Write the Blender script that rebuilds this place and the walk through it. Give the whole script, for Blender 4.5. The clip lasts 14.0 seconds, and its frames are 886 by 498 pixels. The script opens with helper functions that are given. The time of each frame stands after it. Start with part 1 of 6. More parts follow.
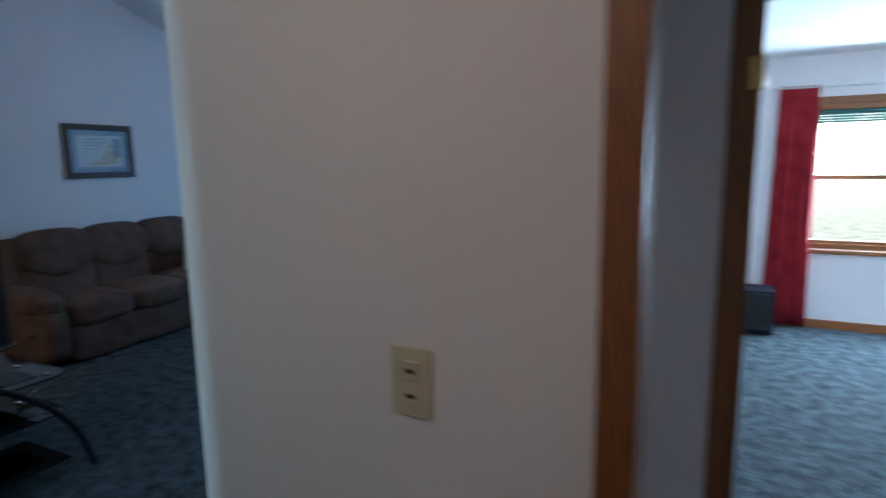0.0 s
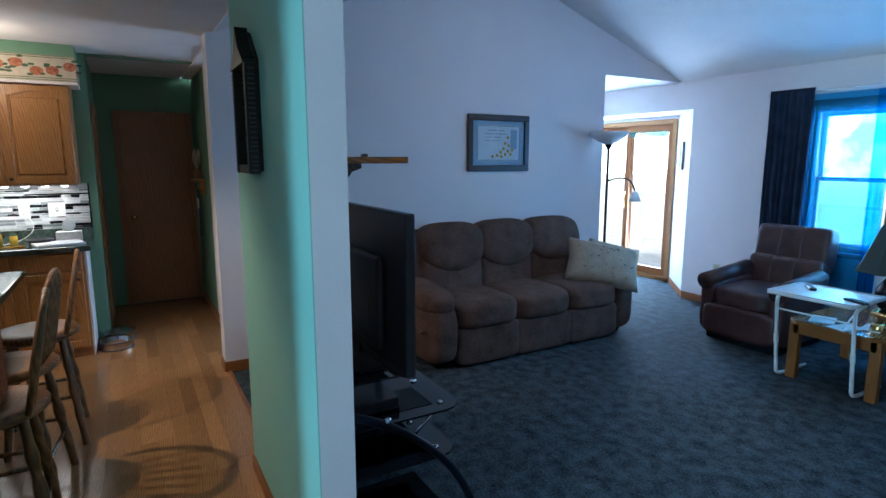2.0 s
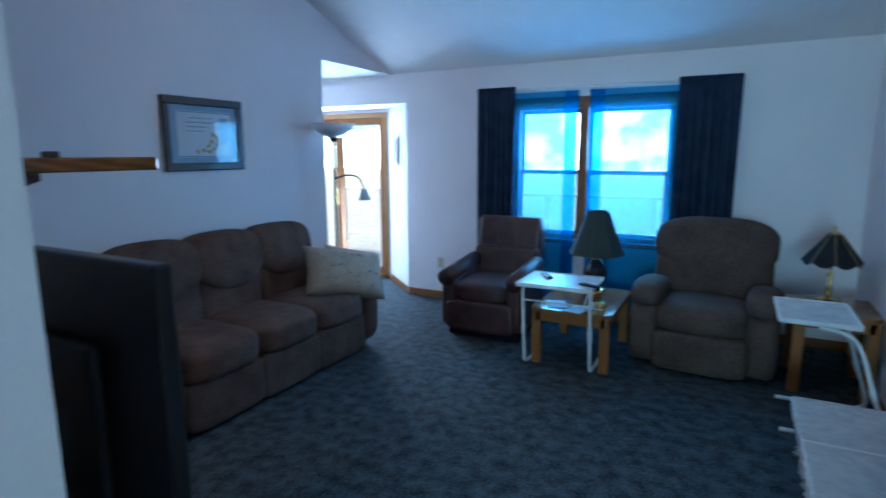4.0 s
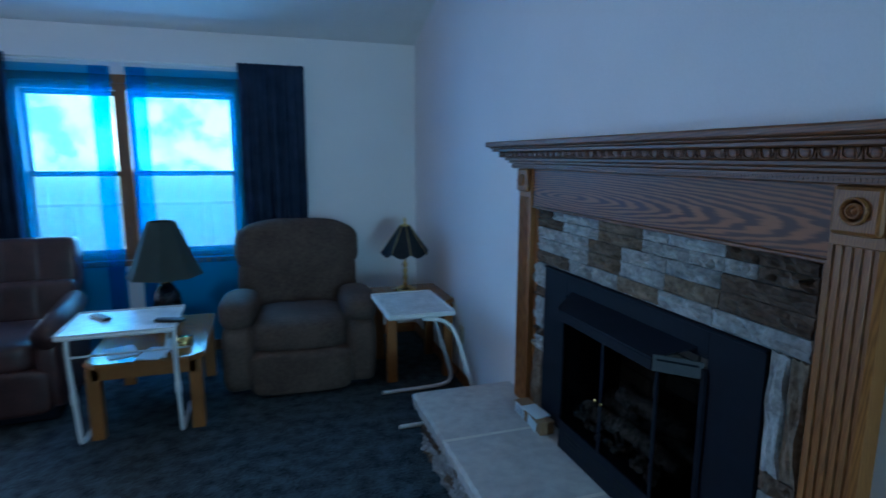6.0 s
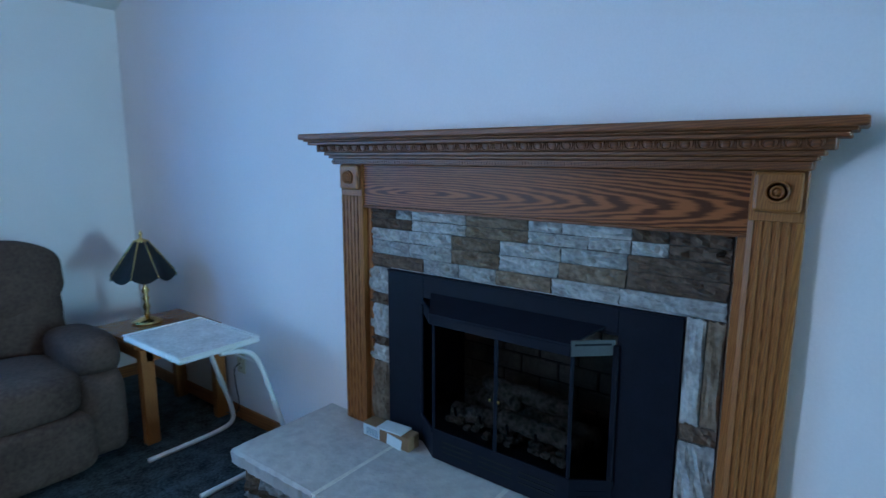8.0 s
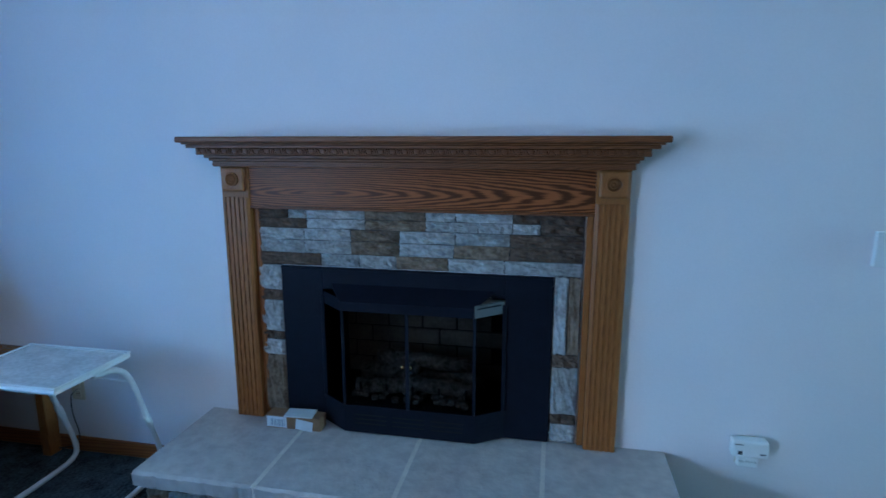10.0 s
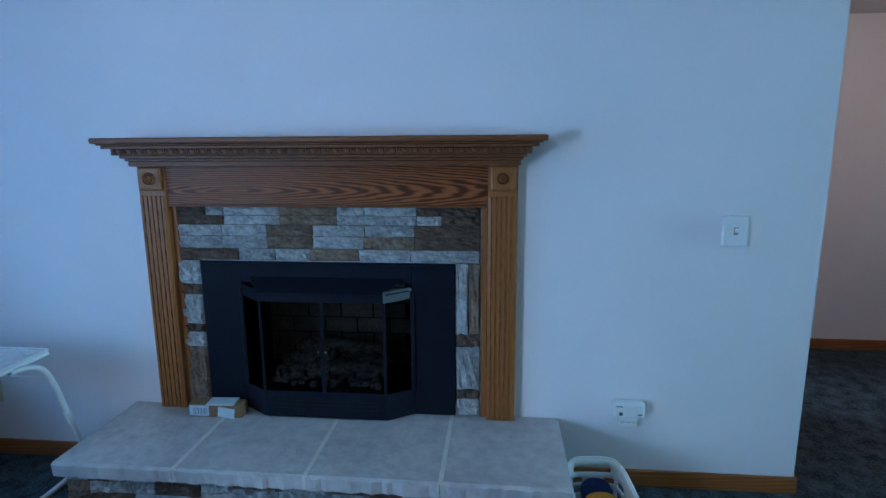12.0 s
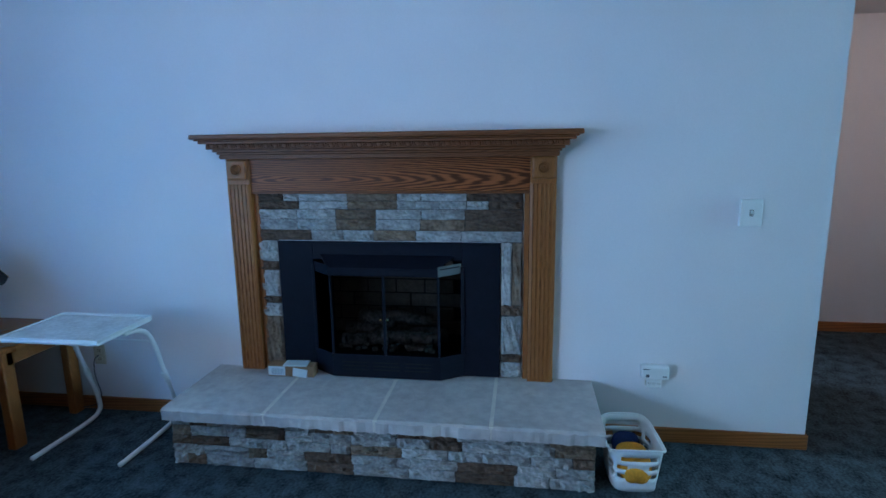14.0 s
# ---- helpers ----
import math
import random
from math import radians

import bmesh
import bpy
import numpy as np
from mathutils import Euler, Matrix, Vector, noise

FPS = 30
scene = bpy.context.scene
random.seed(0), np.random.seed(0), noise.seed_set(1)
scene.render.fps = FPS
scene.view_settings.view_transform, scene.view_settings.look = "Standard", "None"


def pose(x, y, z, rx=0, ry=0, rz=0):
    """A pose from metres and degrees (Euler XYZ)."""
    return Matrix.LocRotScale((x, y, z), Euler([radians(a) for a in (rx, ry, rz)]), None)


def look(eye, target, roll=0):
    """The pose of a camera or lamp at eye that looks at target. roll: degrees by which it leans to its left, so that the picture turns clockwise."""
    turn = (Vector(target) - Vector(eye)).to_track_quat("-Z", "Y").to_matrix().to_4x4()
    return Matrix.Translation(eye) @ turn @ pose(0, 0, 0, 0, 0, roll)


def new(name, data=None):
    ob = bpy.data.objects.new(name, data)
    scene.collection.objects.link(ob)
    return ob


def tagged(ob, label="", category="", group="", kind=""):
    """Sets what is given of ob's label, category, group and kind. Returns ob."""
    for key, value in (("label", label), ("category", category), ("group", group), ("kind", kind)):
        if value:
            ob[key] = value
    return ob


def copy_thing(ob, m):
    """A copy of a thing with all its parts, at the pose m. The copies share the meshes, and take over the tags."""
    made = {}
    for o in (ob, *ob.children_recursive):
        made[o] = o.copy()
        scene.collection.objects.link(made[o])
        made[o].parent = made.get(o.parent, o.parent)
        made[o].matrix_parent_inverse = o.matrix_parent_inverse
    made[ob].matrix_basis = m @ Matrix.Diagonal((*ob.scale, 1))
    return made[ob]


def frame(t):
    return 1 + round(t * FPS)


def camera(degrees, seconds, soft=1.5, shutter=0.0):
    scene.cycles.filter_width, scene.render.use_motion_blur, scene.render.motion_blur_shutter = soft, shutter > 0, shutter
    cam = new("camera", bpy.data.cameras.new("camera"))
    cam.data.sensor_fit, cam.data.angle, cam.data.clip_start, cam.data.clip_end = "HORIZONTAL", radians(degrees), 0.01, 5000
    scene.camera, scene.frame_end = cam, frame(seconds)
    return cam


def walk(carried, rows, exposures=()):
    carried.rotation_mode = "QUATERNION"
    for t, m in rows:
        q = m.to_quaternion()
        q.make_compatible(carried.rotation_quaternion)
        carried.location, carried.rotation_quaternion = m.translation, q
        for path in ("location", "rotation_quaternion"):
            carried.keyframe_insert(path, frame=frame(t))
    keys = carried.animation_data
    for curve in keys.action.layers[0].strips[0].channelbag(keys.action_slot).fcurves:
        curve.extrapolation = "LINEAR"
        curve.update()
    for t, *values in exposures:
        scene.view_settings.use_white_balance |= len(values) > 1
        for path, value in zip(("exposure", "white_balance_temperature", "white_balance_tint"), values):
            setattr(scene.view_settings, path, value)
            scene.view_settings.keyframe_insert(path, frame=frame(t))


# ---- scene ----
cam = camera(77.3, 14.0, shutter=0.5)
PATH = [
    (0, (0.690, 0.402, 1.575), (-0.170, 2.182, 1.262), -0.9),
    (0.5, (0.359, 0.633, 1.58), (-0.913, 2.143, 1.261), -1.5),
    (1, (0.068, 0.794, 1.582), (-1.543, 1.938, 1.27), -0.8),
    (1.5, (-0.237, 0.845, 1.582), (-1.947, 1.832, 1.265), -0.1),
    (2, (-0.425, 0.866, 1.573), (-2.139, 1.846, 1.254), 0.0),
    (2.2, (-0.498, 0.903, 1.563), (-2.21, 1.887, 1.246), -0.1),
    (4.3, (-1.338, 1.157, 1.593), (-2.047, 2.996, 1.254), -0.2),
    (4.5, (-1.384, 1.223, 1.596), (-1.962, 3.108, 1.261), -0.3),
    (5, (-1.457, 1.377, 1.598), (-1.726, 3.33, 1.26), -0.3),
    (5.5, (-1.548, 1.558, 1.569), (-1.361, 3.521, 1.237), -0.0),
    (6, (-1.596, 1.743, 1.533), (-0.99, 3.621, 1.203), 0.2),
    (6.5, (-1.606, 1.954, 1.512), (-0.725, 3.72, 1.186), 0.3),
    (7, (-1.666, 2.088, 1.495), (-0.585, 3.738, 1.169), 0.3),
    (7.5, (-1.829, 2.232, 1.484), (-0.495, 3.687, 1.167), 0.4),
    (7.7, (-1.929, 2.295, 1.491), (-0.491, 3.648, 1.172), 0.3),
    (9.8, (-2.555, 2.814, 1.58), (-0.64, 3.25, 1.201), 0.1),
    (10, (-2.595, 2.803, 1.58), (-0.668, 3.183, 1.201), 0.0),
    (10.5, (-2.651, 2.78, 1.581), (-0.707, 3.066, 1.205), -0.1),
    (11, (-2.683, 2.75, 1.577), (-0.73, 2.978, 1.205), -0.2),
    (11.5, (-2.71, 2.697, 1.577), (-0.754, 2.884, 1.204), -0.3),
    (12, (-2.775, 2.594, 1.561), (-0.819, 2.792, 1.194), -0.4),
    (12.5, (-2.865, 2.549, 1.544), (-0.91, 2.764, 1.179), -0.6),
    (13, (-2.929, 2.544, 1.553), (-0.979, 2.787, 1.181), -0.7),
    (13.5, (-3.022, 2.592, 1.551), (-1.077, 2.863, 1.175), -0.9),
    (14, (-3.151, 2.677, 1.54), (-1.206, 2.958, 1.168), -0.8),
]
# the clip's camera brightens in the darker views and keeps a cool white balance
LIGHTING = [(0.0, -0.8, 6100, 10), (0.5, -0.65, 5980, 10), (1.0, -0.3, 5850, 10), (1.5, -0.15, 5800, 10), (2.2, -0.35, 5750, 10), (4.3, -0.6, 5680, 10), (5.0, -0.95, 5500, 10), (6.0, -1.0, 5450, 10), (7.0, -0.35, 5750, 10), (7.7, -0.2, 5680, 10), (9.8, -0.4, 5400, 10), (14.0, -0.35, 5480, 10)]
walk(cam, [(t, look(eye, target, roll)) for t, eye, target, roll in PATH], LIGHTING)

# ---- world, sun, large lights ----
world = bpy.data.worlds.new("sky")
scene.world = world
world.use_nodes = True
wt = world.node_tree
sky = wt.nodes.new("ShaderNodeTexSky")
sky.sky_type = "NISHITA"
sky.sun_disc = False
sky.sun_elevation = radians(48)
sky.sun_rotation = radians(150)
wt.nodes["Background"].inputs[1].default_value = 0.12
wt.links.new(sky.outputs[0], wt.nodes["Background"].inputs[0])


def lamp(name, kind, m, energy, colour, size=1.0, size_y=None, spread=None):
    data = bpy.data.lights.new(name, kind)
    data.energy, data.color = energy, colour
    if kind == "AREA":
        data.size = size
        if size_y:
            data.shape, data.size_y = "RECTANGLE", size_y
        if spread:
            data.spread = spread
    elif kind == "SUN":
        data.angle = radians(size)
    else:
        data.shadow_soft_size = size
    ob = new(name, data)
    ob.matrix_world = m
    return ob


lamp("sun", "SUN", look((0, -6, 7), (0, 0, 0)), 5.0, (1.0, 0.95, 0.88), 0.5)
DAY = (0.42, 0.68, 1.0)
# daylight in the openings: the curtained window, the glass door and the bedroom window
lamp("window_daylight", "AREA", look((-2.48, 6.40, 1.42), (-2.48, 0, 1.0)), 95, DAY, 1.4, 1.2)
lamp("door_daylight", "AREA", look((-5.85, 6.93, 1.05), (-5.85, 3.0, 0.8)), 330, (0.46, 0.70, 1.0), 1.4, 1.9)
# assumed southern daylight, through a front door added out of view
lamp("assumed_entry_daylight", "AREA", look((-0.87, -2.44, 1.25), (-1.20, 6.3, 1.35)), 42, (0.42, 0.80, 1.0), 0.5, 1.4, radians(85))
lamp("bedroom_daylight", "AREA", look((2.2, 6.36, 1.35), (1.9, 3.0, 0.2)), 430, (0.55, 0.78, 1.0), 1.3, 1.2)

# ---- materials ----


def mat(name, colour, rough=0.6, metal=0.0, var=0.12, scale=8.0, bump=0.1, fine=90.0, second=None, dist=0.004, spec=0.5, stretch=(1, 1, 1), per=0.0):
    """Noise-mottled surface: var is the broad variation, fine the grain, per the change from piece to piece."""
    m = bpy.data.materials.new(name)
    m.use_nodes = True
    nt = m.node_tree
    b = nt.nodes["Principled BSDF"]
    b.inputs["Roughness"].default_value, b.inputs["Metallic"].default_value = rough, metal
    b.inputs["Specular IOR Level"].default_value = spec
    tc, mp = nt.nodes.new("ShaderNodeTexCoord"), nt.nodes.new("ShaderNodeMapping")
    mp.inputs["Scale"].default_value = stretch
    nt.links.new(tc.outputs["Object"], mp.inputs[0])
    n1, n2 = nt.nodes.new("ShaderNodeTexNoise"), nt.nodes.new("ShaderNodeTexNoise")
    n1.inputs["Scale"].default_value, n2.inputs["Scale"].default_value = scale, fine
    n1.inputs["Detail"].default_value, n2.inputs["Detail"].default_value = 4, 3
    for n in (n1, n2):
        nt.links.new(mp.outputs[0], n.inputs["Vector"])
    add = nt.nodes.new("ShaderNodeMath")
    add.operation = "MULTIPLY_ADD"
    add.inputs[1].default_value = 0.5
    nt.links.new(n2.outputs[0], add.inputs[0])
    half = nt.nodes.new("ShaderNodeMath")
    half.operation = "MULTIPLY"
    half.inputs[1].default_value = 0.5
    nt.links.new(n1.outputs[0], half.inputs[0])
    nt.links.new(half.outputs[0], add.inputs[2])
    ramp = nt.nodes.new("ShaderNodeValToRGB")
    ramp.color_ramp.elements[0].position, ramp.color_ramp.elements[1].position = 0.36, 0.64
    c0 = [c * (1 - var) for c in colour]
    c1 = second or [min(1, c * (1 + var)) for c in colour]
    ramp.color_ramp.elements[0].color, ramp.color_ramp.elements[1].color = (*c0, 1), (*c1, 1)
    nt.links.new(add.outputs[0], ramp.inputs[0])
    out = ramp.outputs[0]
    if per:
        info, hsv, rng = nt.nodes.new("ShaderNodeObjectInfo"), nt.nodes.new("ShaderNodeHueSaturation"), nt.nodes.new("ShaderNodeMapRange")
        rng.inputs[3].default_value, rng.inputs[4].default_value = 1 - per, 1 + per
        nt.links.new(info.outputs["Random"], rng.inputs[0])
        nt.links.new(rng.outputs[0], hsv.inputs["Value"])
        nt.links.new(out, hsv.inputs["Color"])
        out = hsv.outputs[0]
    nt.links.new(out, b.inputs["Base Color"])
    if bump:
        bp = nt.nodes.new("ShaderNodeBump")
        bp.inputs["Strength"].default_value, bp.inputs["Distance"].default_value = bump, dist
        nt.links.new(add.outputs[0], bp.inputs["Height"])
        nt.links.new(bp.outputs[0], b.inputs["Normal"])
    return m


def wood(name, dark, light, rough=0.4, scale=6.0, stretch=(1, 8, 8), bump=0.15, per=0.0, swirl=9.0, spec=0.5):
    """Wood with growth rings that run along the axis with the small stretch."""
    m = mat(name, dark, rough, 0, 0.1, 30, bump, 220, light, 0.001, spec, stretch, per)
    nt = m.node_tree
    ramp = next(n for n in nt.nodes if n.type == "VALTORGB")
    mp = next(n for n in nt.nodes if n.type == "MAPPING")
    wave = nt.nodes.new("ShaderNodeTexWave")
    wave.wave_type, wave.bands_direction = "BANDS", "DIAGONAL"
    wave.inputs["Scale"].default_value, wave.inputs["Distortion"].default_value = scale, swirl
    wave.inputs["Detail"].default_value, wave.inputs["Detail Scale"].default_value = 3.0, 0.6
    nt.links.new(mp.outputs[0], wave.inputs["Vector"])
    old = ramp.inputs[0].links[0].from_socket
    mix = nt.nodes.new("ShaderNodeMath")
    mix.operation = "MULTIPLY_ADD"
    mix.inputs[1].default_value = 0.35
    nt.links.new(wave.outputs["Fac"], mix.inputs[0])
    half = nt.nodes.new("ShaderNodeMath")
    half.operation = "MULTIPLY"
    half.inputs[1].default_value = 0.65
    nt.links.new(old, half.inputs[0])
    nt.links.new(half.outputs[0], mix.inputs[2])
    nt.links.new(mix.outputs[0], ramp.inputs[0])
    ramp.color_ramp.elements[0].position, ramp.color_ramp.elements[1].position = 0.3, 0.72
    return m


def glow(name, colour, strength):
    m = bpy.data.materials.new(name)
    m.use_nodes = True
    b = m.node_tree.nodes["Principled BSDF"]
    b.inputs["Base Color"].default_value = (*colour, 1)
    b.inputs["Emission Color"].default_value = (*colour, 1)
    b.inputs["Emission Strength"].default_value = strength
    return m


def glass(name, colour=(1, 1, 1), rough=0.0, ior=1.45):
    m = bpy.data.materials.new(name)
    m.use_nodes = True
    nt = m.node_tree
    nt.nodes.remove(nt.nodes["Principled BSDF"])
    tr, gl, fr, mx = (nt.nodes.new("ShaderNode" + k) for k in ("BsdfTransparent", "BsdfGlossy", "LayerWeight", "MixShader"))
    tr.inputs[0].default_value = (*colour, 1)
    gl.inputs["Roughness"].default_value = rough
    # gloss rises from the head-on value towards grazing, alike on both faces of the pane
    fr.inputs[0].default_value = 0.5
    head_on = ((ior - 1) / (ior + 1)) ** 2
    pw, ad = nt.nodes.new("ShaderNodeMath"), nt.nodes.new("ShaderNodeMath")
    pw.operation, ad.operation = "POWER", "MULTIPLY_ADD"
    pw.inputs[1].default_value = 5.0
    ad.inputs[1].default_value, ad.inputs[2].default_value = min(1.0, head_on * 20), head_on
    nt.links.new(fr.outputs["Facing"], pw.inputs[0])
    nt.links.new(pw.outputs[0], ad.inputs[0])
    nt.links.new(ad.outputs[0], mx.inputs[0])
    nt.links.new(tr.outputs[0], mx.inputs[1])
    nt.links.new(gl.outputs[0], mx.inputs[2])
    nt.links.new(mx.outputs[0], nt.nodes["Material Output"].inputs[0])
    return m


def cloth_sheer(name, colour, tint, through_amount):
    """Thin curtain: part of the light passes straight, part is scattered through the weave."""
    m = bpy.data.materials.new(name)
    m.use_nodes = True
    nt = m.node_tree
    nt.nodes.remove(nt.nodes["Principled BSDF"])
    tl, tr, df, m1, m2 = (nt.nodes.new("ShaderNode" + k) for k in ("BsdfTranslucent", "BsdfTransparent", "BsdfDiffuse", "MixShader", "MixShader"))
    for n in (tl, df):
        n.inputs[0].default_value = (*colour, 1)
    tr.inputs[0].default_value = (*tint, 1)
    m1.inputs[0].default_value, m2.inputs[0].default_value = 0.35, through_amount
    nt.links.new(tl.outputs[0], m1.inputs[1])
    nt.links.new(df.outputs[0], m1.inputs[2])
    nt.links.new(m1.outputs[0], m2.inputs[1])
    nt.links.new(tr.outputs[0], m2.inputs[2])
    nt.links.new(m2.outputs[0], nt.nodes["Material Output"].inputs[0])
    return m


WALL = mat("white_wall_paint", (0.74, 0.70, 0.70), 0.75, 0, 0.03, 2.5, 0.25, 160, None, 0.002, 0.3)
MINT = mat("mint_wall_paint", (0.27, 0.53, 0.46), 0.7, 0, 0.04, 2.5, 0.25, 160, None, 0.002, 0.3)
GREEN = mat("sage_green_wall_paint", (0.16, 0.30, 0.20), 0.7, 0, 0.05, 2.5, 0.2, 160, None, 0.002, 0.3)
CEIL = mat("textured_ceiling_paint", (0.74, 0.72, 0.70), 0.85, 0, 0.04, 5, 0.6, 70, None, 0.004, 0.2)
CARPET = mat("blue_carpet", (0.018, 0.024, 0.029), 0.95, 0, 0.4, 12, 1.0, 75, (0.078, 0.100, 0.112), 0.012, 0.1)
LAMINATE = wood("laminate_floor", (0.31, 0.145, 0.056), (0.41, 0.21, 0.083), 0.2, 9.0, (0.5, 7, 1), 0.03, 0.2)
OAK_TRIM = wood("oak_trim", (0.15, 0.046, 0.011), (0.29, 0.105, 0.026), 0.4, 9, (5, 5, 0.5))
BASE_TRIM = wood("oak_baseboard", (0.21, 0.066, 0.015), (0.33, 0.12, 0.03), 0.45, 4, (0.4, 0.4, 9))

# ---- geometry helpers ----


def box(bm, x0, x1, y0, y1, z0, z1, bevel=0.0, seg=1):
    """Adds one box to bm; bevel rounds its edges."""
    got = bmesh.ops.create_cube(bm, size=1.0)["verts"]
    bmesh.ops.scale(bm, vec=(abs(x1 - x0), abs(y1 - y0), abs(z1 - z0)), verts=got)
    bmesh.ops.translate(bm, vec=((x0 + x1) / 2, (y0 + y1) / 2, (z0 + z1) / 2), verts=got)
    if bevel:
        edges = list({e for v in got for e in v.link_edges})
        bmesh.ops.bevel(bm, geom=edges, offset=bevel, segments=seg, profile=0.5, affect="EDGES")
    return bm


def B(x0, x1, y0, y1, z0, z1, bevel=0.0, seg=1):
    return box(bmesh.new(), x0, x1, y0, y1, z0, z1, bevel, seg)


def prism(points, axis, lo, hi, bm=None):
    """A flat polygon pulled along an axis. points are in the two other axes, in x, y, z order."""
    bm = bm or bmesh.new()

    def at(p, d):
        q = list(p)
        q.insert("xyz".index(axis), d)
        return q

    a = [bm.verts.new(at(p, lo)) for p in points]
    b = [bm.verts.new(at(p, hi)) for p in points]
    n = len(points)
    bm.faces.new(a), bm.faces.new(b[::-1])
    for i in range(n):
        bm.faces.new((a[i], a[(i + 1) % n], b[(i + 1) % n], b[i]))
    bmesh.ops.recalc_face_normals(bm, faces=bm.faces)
    bmesh.ops.triangulate(bm, faces=[f for f in bm.faces if len(f.verts) > 4])
    return bm


def puff(bm, cx, cy, cz, sx, sy, sz, e=4.0, n=10, wrinkle=0.0, seed=0.0):
    """A stuffed cushion: a rounded block (superellipsoid) of full sizes sx, sy, sz."""
    tmp = bmesh.new()
    bmesh.ops.create_cube(tmp, size=2.0)
    bmesh.ops.subdivide_edges(tmp, edges=tmp.edges, cuts=n, use_grid_fill=True)
    verts = []
    index = {}
    for v in tmp.verts:
        p = v.co
        p = Vector([math.sin(c * math.pi / 4) / math.sin(math.pi / 4) for c in p])
        r = (abs(p.x) ** e + abs(p.y) ** e + abs(p.z) ** e) ** (1 / e)
        q = p / r
        q = Vector((q.x * sx / 2, q.y * sy / 2, q.z * sz / 2))
        if wrinkle:
            q *= 1 + wrinkle * noise.noise(Vector((q.x * 9 + seed, q.y * 9, q.z * 9))) + wrinkle * 0.6 * noise.noise(Vector((q.x * 24 + seed, q.y * 24, q.z * 24)))
        index[v] = bm.verts.new(q + Vector((cx, cy, cz)))
    for f in tmp.faces:
        bm.faces.new([index[v] for v in f.verts])
    tmp.free()
    return bm


def tube(bm, pts, r, sides=8, cap=True, smooth_path=0):
    """A round bar along points; smooth_path rounds the bends."""
    pts = [Vector(p) for p in pts]
    for _ in range(smooth_path):
        out = [pts[0]]
        for a, b in zip(pts, pts[1:]):
            out += [a.lerp(b, 0.25), a.lerp(b, 0.75)]
        pts = out + [pts[-1]]
    rings = []
    ref = None
    for i, p in enumerate(pts):
        d = (pts[min(i + 1, len(pts) - 1)] - pts[max(i - 1, 0)]).normalized()
        if ref is None:
            ref = d.orthogonal().normalized()
        ref = (ref - d * ref.dot(d)).normalized()
        s = d.cross(ref)
        rad = r(i / (len(pts) - 1)) if callable(r) else r
        rings.append([bm.verts.new(p + rad * (math.cos(2 * math.pi * k / sides) * ref + math.sin(2 * math.pi * k / sides) * s)) for k in range(sides)])
    for a, b in zip(rings, rings[1:]):
        for k in range(sides):
            bm.faces.new((a[k], a[(k + 1) % sides], b[(k + 1) % sides], b[k]))
    if cap:
        bm.faces.new(rings[0][::-1]), bm.faces.new(rings[-1])
    return bm


def lathe(bm, profile, sides=20, cx=0, cy=0, squash=1.0, wave=None, twist=0.0):
    """A turned shape from (radius, height) pairs round z. wave(k, j): factor on the radius."""
    rings = []
    for j, (r, z) in enumerate(profile):
        ring = []
        for k in range(sides):
            a = 2 * math.pi * k / sides + twist
            f = wave(k, j) if wave else 1.0
            ring.append(bm.verts.new((cx + r * f * math.cos(a), cy + r * f * squash * math.sin(a), z)))
        rings.append(ring)
    for a, b in zip(rings, rings[1:]):
        for k in range(sides):
            bm.faces.new((a[k], a[(k + 1) % sides], b[(k + 1) % sides], b[k]))
    if profile[0][0] > 1e-4:
        bm.faces.new(rings[0][::-1])
    if profile[-1][0] > 1e-4:
        bm.faces.new(rings[-1])
    return bm


def part(name, bm, material, parent=None, label="", smooth=False, at=None):
    """Links a bmesh as one mesh object, under parent if given."""
    me = bpy.data.meshes.new(name)
    if smooth:
        for f in bm.faces:
            f.smooth = True
    bm.normal_update()
    bm.to_mesh(me)
    bm.free()
    me.materials.append(material)
    ob = new(name, me)
    if parent:
        ob.parent = parent
    if at is not None:
        ob.matrix_basis = at
    return tagged(ob, label) if label else ob


def piece(name, mesh, parent, m):
    """One of many alike pieces on shared mesh data."""
    ob = new(name, mesh)
    ob.parent = parent
    ob.matrix_basis = m
    return ob


def thing(name, m, label, category, group=""):
    ob = new(name)
    ob.empty_display_size = 0.1
    ob.matrix_basis = m
    return tagged(ob, label, category, group)


def setting(name, bm, material, label, category="wall", smooth=False):
    return tagged(part(name, bm, material, None, "", smooth), label, category, "", "structure")


def wall(name, axis, lo, hi, a0, a1, z0, z1, material, label, holes=()):
    """A wall across the axis from lo to hi thick, from a0 to a1 long, with holes (a0, a1, z0, z1) right through it."""
    bm = bmesh.new()
    cuts = sorted({a0, a1, *[h[0] for h in holes], *[h[1] for h in holes]})
    for p, q in zip(cuts, cuts[1:]):
        spans, top = [], z0
        for h in sorted([h for h in holes if h[0] <= p and h[1] >= q], key=lambda h: h[2]):
            if h[2] > top:
                spans.append((top, h[2]))
            top = h[3]
        if top < z1:
            spans.append((top, z1))
        for s, e in spans:
            box(bm, *((lo, hi, p, q) if axis == "x" else (p, q, lo, hi)), s, e)
    return setting(name, bm, material, label)


# ---- the rooms ----
XE, XW, YN, YS = -0.36, -4.656, 6.348, 1.475
EAVE, RIDGE_Y, RIDGE_Z, FLAT = 2.43, 3.90, 3.255, 2.44

